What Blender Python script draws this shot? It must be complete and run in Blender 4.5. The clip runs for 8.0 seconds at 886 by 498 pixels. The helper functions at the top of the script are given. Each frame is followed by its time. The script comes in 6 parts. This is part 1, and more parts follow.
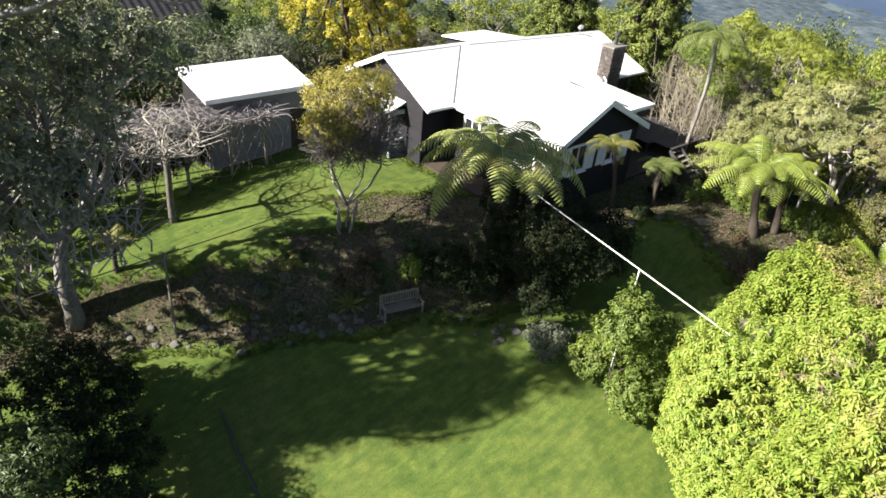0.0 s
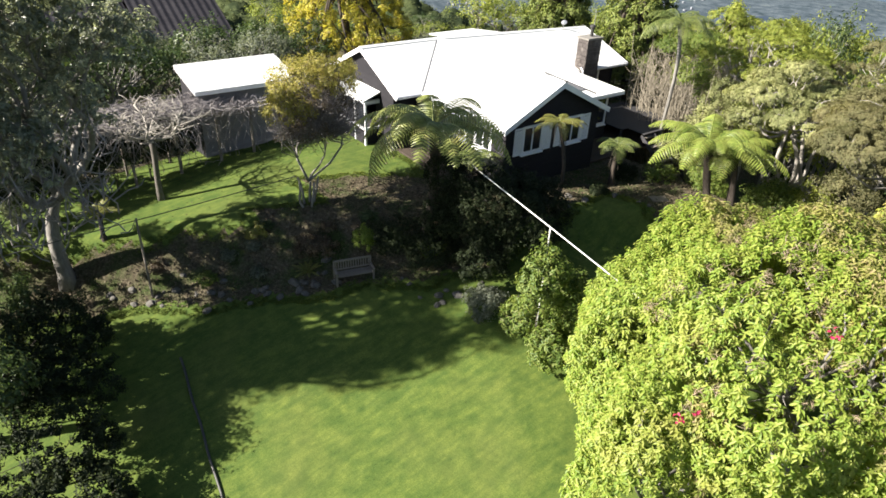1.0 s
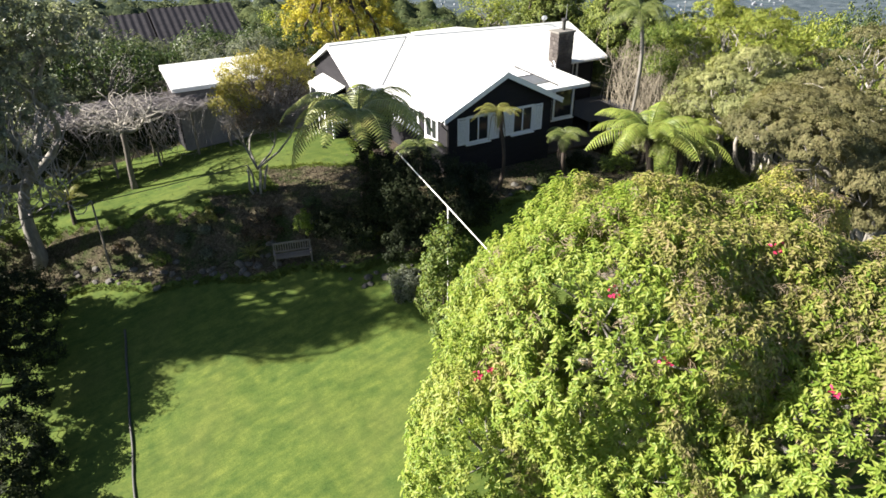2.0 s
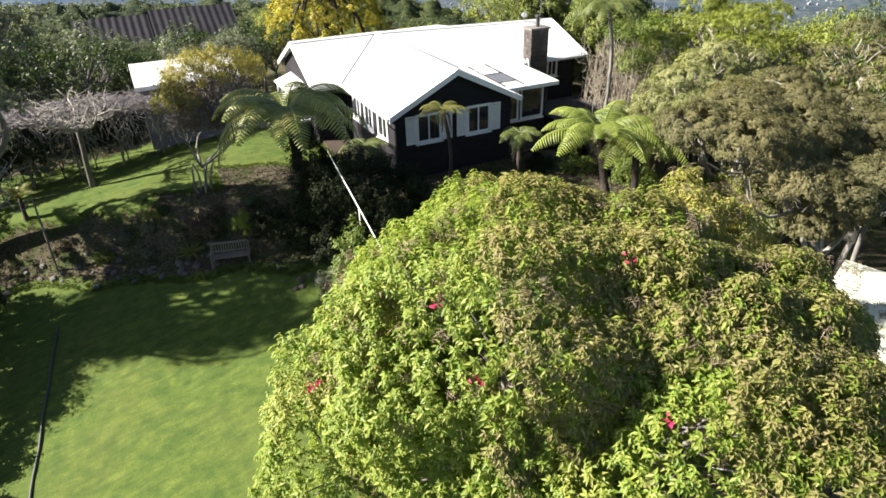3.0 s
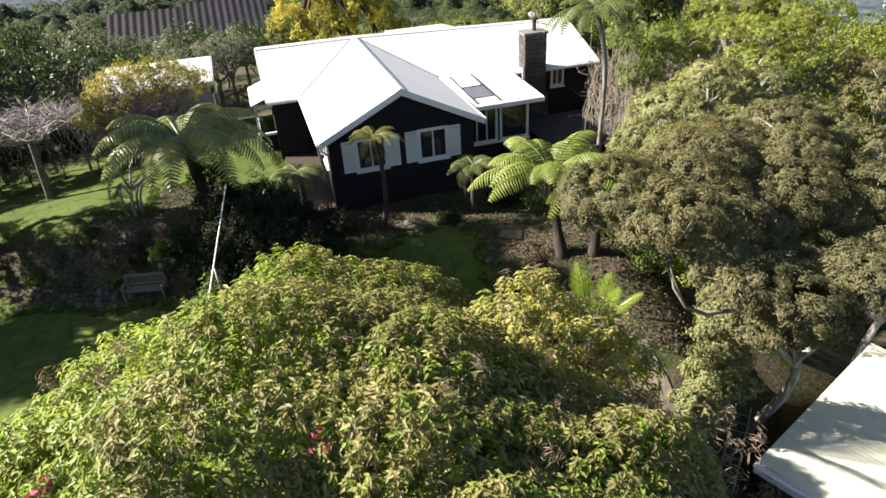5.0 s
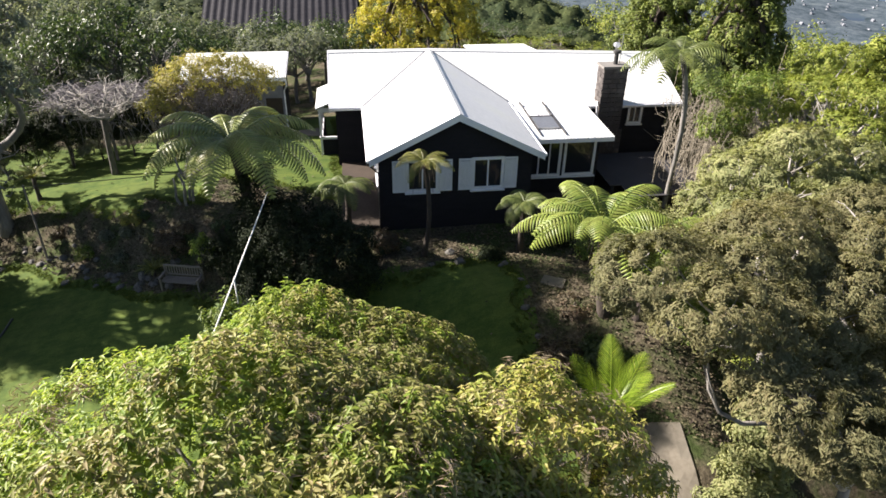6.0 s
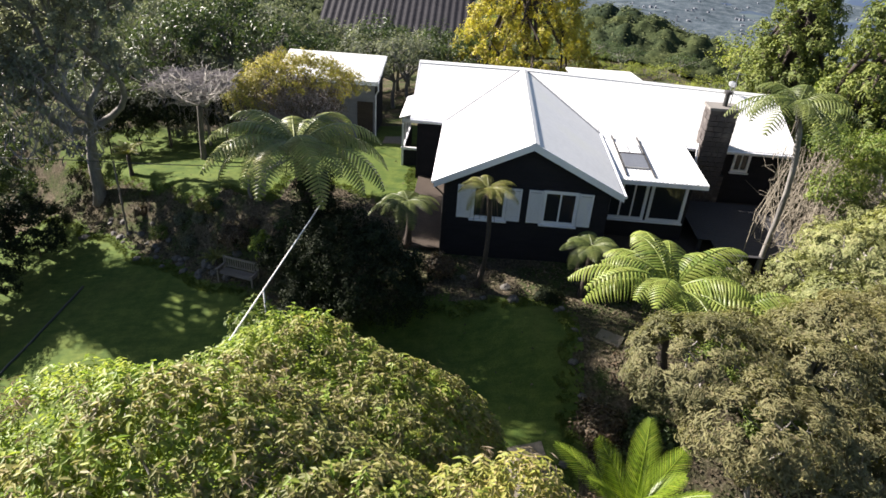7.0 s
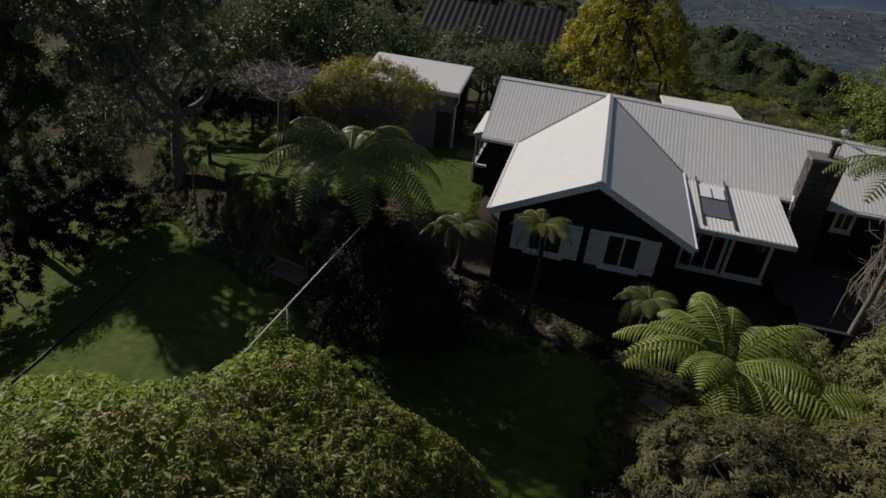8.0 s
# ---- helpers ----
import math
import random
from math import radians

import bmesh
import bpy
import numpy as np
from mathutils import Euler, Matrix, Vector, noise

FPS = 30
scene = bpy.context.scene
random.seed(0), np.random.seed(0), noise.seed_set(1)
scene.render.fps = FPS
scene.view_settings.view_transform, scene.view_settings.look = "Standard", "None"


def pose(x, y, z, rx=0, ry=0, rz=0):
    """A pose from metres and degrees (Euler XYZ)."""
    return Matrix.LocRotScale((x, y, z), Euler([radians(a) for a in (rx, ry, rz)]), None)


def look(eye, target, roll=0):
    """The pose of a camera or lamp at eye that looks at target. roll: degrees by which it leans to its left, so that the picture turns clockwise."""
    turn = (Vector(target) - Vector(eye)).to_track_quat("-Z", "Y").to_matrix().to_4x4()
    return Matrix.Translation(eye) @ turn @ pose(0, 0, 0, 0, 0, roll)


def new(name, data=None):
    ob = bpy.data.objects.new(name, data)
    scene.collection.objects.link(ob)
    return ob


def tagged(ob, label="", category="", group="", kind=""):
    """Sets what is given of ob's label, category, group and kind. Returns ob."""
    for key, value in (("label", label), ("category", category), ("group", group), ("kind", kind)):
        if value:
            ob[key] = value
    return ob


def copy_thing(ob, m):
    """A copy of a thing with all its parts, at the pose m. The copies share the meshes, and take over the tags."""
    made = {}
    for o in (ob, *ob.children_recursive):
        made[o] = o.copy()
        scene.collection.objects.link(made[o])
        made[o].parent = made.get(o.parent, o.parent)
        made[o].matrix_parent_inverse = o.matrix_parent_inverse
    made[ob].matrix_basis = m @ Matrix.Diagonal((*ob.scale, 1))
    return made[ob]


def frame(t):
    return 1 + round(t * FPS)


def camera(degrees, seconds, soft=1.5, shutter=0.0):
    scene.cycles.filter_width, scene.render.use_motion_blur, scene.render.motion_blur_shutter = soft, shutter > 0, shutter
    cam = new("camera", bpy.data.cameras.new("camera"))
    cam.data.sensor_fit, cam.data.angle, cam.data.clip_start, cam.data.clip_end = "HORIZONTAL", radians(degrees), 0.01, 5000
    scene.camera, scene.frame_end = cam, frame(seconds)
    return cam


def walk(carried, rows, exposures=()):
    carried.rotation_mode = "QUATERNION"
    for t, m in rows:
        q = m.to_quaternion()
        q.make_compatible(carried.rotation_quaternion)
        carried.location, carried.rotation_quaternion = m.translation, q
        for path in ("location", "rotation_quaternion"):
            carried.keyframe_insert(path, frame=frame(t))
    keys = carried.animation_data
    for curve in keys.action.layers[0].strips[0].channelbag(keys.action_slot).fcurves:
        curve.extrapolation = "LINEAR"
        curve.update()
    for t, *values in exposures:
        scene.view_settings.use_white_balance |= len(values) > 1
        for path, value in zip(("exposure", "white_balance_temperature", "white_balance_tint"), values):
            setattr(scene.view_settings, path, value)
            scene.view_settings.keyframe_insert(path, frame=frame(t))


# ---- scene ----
cam = camera(69.0, 8.0, soft=1.65)
PATH = [
    (0, (-23.877, -15.415, 13.738), (-22.706, -14.177, 12.691), 5.8),
    (0.5, (-23.14, -17.896, 13.412), (-22.027, -16.585, 12.391), 2.9),
    (1, (-21.913, -20.255, 13.292), (-20.87, -18.88, 12.281), 2.7),
    (1.5, (-20.019, -22.477, 13.08), (-19.059, -21.037, 12.079), 1.2),
    (1.7, (-19.047, -23.346, 13.0), (-18.126, -21.878, 12.002), 0.4),
    (2.8, (-14.389, -25.782, 12.407), (-13.606, -24.221, 11.432), -0.8),
    (3, (-13.393, -25.746, 12.326), (-12.635, -24.177, 11.346), -1.4),
    (3.5, (-11.014, -25.624, 12.333), (-10.318, -24.032, 11.342), -1.9),
    (4, (-8.724, -25.326, 12.414), (-8.099, -23.713, 11.41), -1.3),
    (4.5, (-6.768, -24.713, 12.475), (-6.216, -23.083, 11.456), -3.0),
    (4.7, (-6.091, -24.457, 12.478), (-5.578, -22.817, 11.459), -3.6),
    (5.8, (-4.166, -22.945, 12.936), (-3.868, -21.254, 11.91), -0.2),
    (6, (-3.895, -22.764, 13.029), (-3.645, -21.06, 12.011), 0.9),
    (6.3, (-3.419, -22.33, 13.0), (-3.255, -20.611, 11.992), 2.1),
    (6.5, (-3.028, -22.041, 13.014), (-2.931, -20.317, 12.005), 2.4),
    (7, (-2.213, -21.268, 13.088), (-2.272, -19.542, 12.08), 3.9),
    (7.5, (-1.535, -20.495, 13.204), (-1.74, -18.784, 12.188), 4.5),
    (8, (-0.978, -19.658, 13.457), (-1.313, -17.974, 12.43), 6.2),
]
walk(cam, [(t, look(eye, target, roll)) for t, eye, target, roll in PATH],
     [(0.0, 1.9, 6500, 10), (1.7, 1.92, 6500, 10), (2.8, 1.9, 6500, 11), (4.6, 1.86, 6500, 14), (7.0, 1.82, 6400, 15), (7.2, 1.46, 6400, 15),
      (7.4, 1.11, 6400, 15), (7.6, 0.67, 6400, 15), (7.8, 0.15, 6400, 15), (8.0, -0.4, 6400, 15)])

# ---- light ----
SUN_FROM = Vector((-0.772, 0.328, 0.545)).normalized()
world = bpy.data.worlds.new("world")
scene.world = world
world.use_nodes = True
wn = world.node_tree.nodes
sky = wn.new("ShaderNodeTexSky")
sky.sky_type = "NISHITA"
sky.sun_disc = False
sky.sun_elevation = math.asin(SUN_FROM.z)
sky.sun_rotation = math.atan2(SUN_FROM.x, SUN_FROM.y)
world.node_tree.links.new(sky.outputs[0], wn["Background"].inputs[0])
wn["Background"].inputs[1].default_value = 0.043
sun = new("sun", bpy.data.lights.new("sun", "SUN"))
sun.data.energy, sun.data.angle, sun.data.color = 5.0, radians(0.6), (1.0, 0.93, 0.83)
sun.matrix_world = look(SUN_FROM * 80, (0, 0, 0))


# ---- materials ----
def shader(name):
    m = bpy.data.materials.new(name)
    m.use_nodes = True
    nt = m.node_tree
    return m, nt, nt.nodes["Principled BSDF"]


def coords(nt, scale=1.0, stretch=(1, 1, 1)):
    tc, mp = nt.nodes.new("ShaderNodeTexCoord"), nt.nodes.new("ShaderNodeMapping")
    mp.inputs["Scale"].default_value = [scale * s for s in stretch]
    nt.links.new(tc.outputs["Object"], mp.inputs["Vector"])
    return mp.outputs[0]


def noise_tex(nt, vec, scale, detail=6.0, rough=0.6):
    n = nt.nodes.new("ShaderNodeTexNoise")
    n.inputs["Scale"].default_value, n.inputs["Detail"].default_value, n.inputs["Roughness"].default_value = scale, detail, rough
    nt.links.new(vec, n.inputs["Vector"])
    return n.outputs["Fac"]


def ramp(nt, fac, stops):
    r = nt.nodes.new("ShaderNodeValToRGB")
    while len(r.color_ramp.elements) < len(stops):
        r.color_ramp.elements.new(0.5)
    for e, (p, c) in zip(r.color_ramp.elements, stops):
        e.position, e.color = p, (*c, 1)
    nt.links.new(fac, r.inputs[0])
    return r.outputs[0]


def mixed(nt, a, b, fac, how="MIX"):
    m = nt.nodes.new("ShaderNodeMix")
    m.data_type, m.blend_type = "RGBA", how
    for value, socket in ((fac, m.inputs[0]), (a, m.inputs[6]), (b, m.inputs[7])):
        if isinstance(value, (int, float)):
            socket.default_value = value
        elif isinstance(value, tuple):
            socket.default_value = (*value, 1)
        else:
            nt.links.new(value, socket)
    return m.outputs[2]


def bumped(nt, bsdf, height, strength, distance):
    b = nt.nodes.new("ShaderNodeBump")
    b.inputs["Strength"].default_value, b.inputs["Distance"].default_value = strength, distance
    nt.links.new(height, b.inputs["Height"])
    nt.links.new(b.outputs[0], bsdf.inputs["Normal"])


def surface(name, dark, light, grain=8.0, coarse=0.8, rough=0.7, bump=0.3, depth=0.02, stretch=(1, 1, 1), stain=None, metal=0.0):
    """Two scales of variation between two colours, an optional stain colour, and fine relief."""
    m, nt, b = shader(name)
    v = coords(nt, 1.0, stretch)
    fine, wide = noise_tex(nt, v, grain), noise_tex(nt, v, coarse, 4.0)
    col = ramp(nt, fine, [(0.3, dark), (0.7, light)])
    col = mixed(nt, col, ramp(nt, wide, [(0.3, dark), (0.75, light)]), 0.45)
    if stain:
        col = mixed(nt, col, stain, ramp(nt, wide, [(0.52, (0, 0, 0)), (0.72, (0.8, 0.8, 0.8))]))
    nt.links.new(col, b.inputs["Base Color"])
    b.inputs["Roughness"].default_value, b.inputs["Metallic"].default_value = rough, metal
    bumped(nt, b, fine, bump, depth)
    return m


def leafy(name, tones, gloss=0.45, glow=0.35, patch=0.5, patch_tone=None, lo=0.54, spec=0.28):
    """Leaf colour that varies leaf by leaf and in wide patches, with light passing through."""
    m, nt, b = shader(name)
    geo = nt.nodes.new("ShaderNodeNewGeometry")
    n = len(tones)
    col = ramp(nt, geo.outputs["Random Per Island"], [(i / max(1, n - 1), c) for i, c in enumerate(tones)])
    wide = noise_tex(nt, coords(nt), patch, 3.0)
    if patch_tone:
        col = mixed(nt, col, patch_tone, ramp(nt, wide, [(lo, (0, 0, 0)), (lo + 0.18, (0.8, 0.8, 0.8))]))
    else:
        col = mixed(nt, col, ramp(nt, wide, [(0.3, (0.62, 0.66, 0.6)), (0.7, (1.2, 1.15, 1.05))]), 1.0, "MULTIPLY")
    nt.links.new(col, b.inputs["Base Color"])
    b.inputs["Roughness"].default_value = gloss
    b.inputs["Specular IOR Level"].default_value = spec
    tr, mix = nt.nodes.new("ShaderNodeBsdfTranslucent"), nt.nodes.new("ShaderNodeMixShader")
    nt.links.new(mixed(nt, col, (1.2, 1.25, 0.5), 0.6, "MULTIPLY"), tr.inputs[0])
    mix.inputs[0].default_value = glow
    nt.links.new(b.outputs[0], mix.inputs[1])
    nt.links.new(tr.outputs[0], mix.inputs[2])
    nt.links.new(mix.outputs[0], nt.nodes["Material Output"].inputs[0])
    return m


def lawn_material():
    m, nt, b = shader("lawn_grass")
    v = coords(nt)
    fine, mid, wide = noise_tex(nt, v, 22.0, 8.0, 0.7), noise_tex(nt, v, 2.2, 5.0), noise_tex(nt, v, 0.22, 4.0)
    col = ramp(nt, fine, [(0.25, (0.040, 0.058, 0.015)), (0.5, (0.070, 0.104, 0.027)), (0.78, (0.110, 0.142, 0.046))])
    col = mixed(nt, col, ramp(nt, mid, [(0.35, (0.7, 0.78, 0.7)), (0.7, (1.25, 1.15, 1.0))]), 1.0, "MULTIPLY")
    streak = noise_tex(nt, coords(nt, 1.0, (0.9, 4.0, 1.0)), 1.3, 5.0)
    col = mixed(nt, col, ramp(nt, streak, [(0.35, (0.78, 0.84, 0.8)), (0.65, (1.18, 1.12, 1.0))]), 1.0, "MULTIPLY")
    col = mixed(nt, col, (0.11, 0.115, 0.035), ramp(nt, wide, [(0.5, (0, 0, 0)), (0.75, (0.4, 0.4, 0.4))]))
    nt.links.new(col, b.inputs["Base Color"])
    b.inputs["Roughness"].default_value = 0.9
    b.inputs["Specular IOR Level"].default_value = 0.1
    bumped(nt, b, fine, 0.3, 0.02)
    return m


def ground_material():
    """Lawn near the house, leaf litter under the trees, bush-covered slopes and haze-tinted hills further out."""
    m, nt, b = shader("ground_cover")
    v = coords(nt)
    fine, mid, wide = noise_tex(nt, v, 9.0, 8.0, 0.7), noise_tex(nt, v, 0.9, 5.0), noise_tex(nt, v, 0.02, 6.0)
    litter = ramp(nt, fine, [(0.3, (0.026, 0.021, 0.015)), (0.55, (0.098, 0.082, 0.056)), (0.75, (0.22, 0.192, 0.145))])
    green = ramp(nt, fine, [(0.3, (0.018, 0.03, 0.01)), (0.7, (0.06, 0.085, 0.025))])
    col = mixed(nt, litter, green, ramp(nt, mid, [(0.42, (0, 0, 0)), (0.62, (0.9, 0.9, 0.9))]))
    # Darkened: the shade in gaps between far trees is put into this colour.
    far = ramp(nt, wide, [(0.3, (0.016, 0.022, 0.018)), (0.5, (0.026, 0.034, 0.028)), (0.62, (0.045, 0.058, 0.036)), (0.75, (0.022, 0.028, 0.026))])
    # Distance haze is put into the hills' colour as a blue tint.
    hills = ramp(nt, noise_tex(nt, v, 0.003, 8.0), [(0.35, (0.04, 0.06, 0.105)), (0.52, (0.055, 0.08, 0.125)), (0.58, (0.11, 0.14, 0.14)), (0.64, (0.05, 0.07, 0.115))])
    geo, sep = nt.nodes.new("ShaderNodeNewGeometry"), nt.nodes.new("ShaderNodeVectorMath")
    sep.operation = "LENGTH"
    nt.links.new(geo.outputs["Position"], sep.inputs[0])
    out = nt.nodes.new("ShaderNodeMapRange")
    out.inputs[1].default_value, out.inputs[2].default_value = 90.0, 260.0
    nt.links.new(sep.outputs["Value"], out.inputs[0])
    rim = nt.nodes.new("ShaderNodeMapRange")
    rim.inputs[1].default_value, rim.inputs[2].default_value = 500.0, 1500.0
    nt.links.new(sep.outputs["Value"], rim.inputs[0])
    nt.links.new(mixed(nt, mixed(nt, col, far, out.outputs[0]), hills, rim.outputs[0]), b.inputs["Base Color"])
    b.inputs["Roughness"].default_value = 0.95
    b.inputs["Specular IOR Level"].default_value = 0.05
    bumped(nt, b, fine, 0.7, 0.08)
    return m


def canopy_material():
    """Tree tops seen from afar: light and dark crowns, with distance haze put into the colour as blue."""
    m, nt, b = shader("far_canopy")
    v = coords(nt)
    fine, mid = noise_tex(nt, v, 1.6, 8.0, 0.75), noise_tex(nt, v, 0.16, 4.0)
    col = ramp(nt, fine, [(0.32, (0.012, 0.018, 0.008)), (0.5, (0.035, 0.047, 0.022)), (0.7, (0.08, 0.096, 0.046))])
    col = mixed(nt, col, ramp(nt, mid, [(0.35, (0.6, 0.65, 0.7)), (0.65, (1.3, 1.2, 0.95))]), 1.0, "MULTIPLY")
    # Blue-grey tone that puts haze into the crowns further off.
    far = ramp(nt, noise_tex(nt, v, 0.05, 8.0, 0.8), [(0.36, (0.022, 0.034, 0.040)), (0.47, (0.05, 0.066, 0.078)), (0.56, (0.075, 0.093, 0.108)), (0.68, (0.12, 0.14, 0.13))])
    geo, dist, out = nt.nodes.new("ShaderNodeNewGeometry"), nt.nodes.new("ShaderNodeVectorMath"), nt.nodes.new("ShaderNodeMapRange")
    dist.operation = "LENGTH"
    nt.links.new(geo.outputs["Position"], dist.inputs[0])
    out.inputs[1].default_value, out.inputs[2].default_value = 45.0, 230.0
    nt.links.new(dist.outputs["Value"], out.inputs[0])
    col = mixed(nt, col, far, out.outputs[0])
    nt.links.new(col, b.inputs["Base Color"])
    b.inputs["Roughness"].default_value = 0.95
    b.inputs["Specular IOR Level"].default_value = 0.05
    bumped(nt, b, fine, 0.3, 0.3)
    return m


def boards_material(name, dark, light):
    m = surface(name, dark, light, grain=14.0, coarse=1.2, rough=0.85, bump=0.25, depth=0.01, stretch=(1, 1, 4))
    m.node_tree.nodes["Principled BSDF"].inputs["Specular IOR Level"].default_value = 0.2
    return m


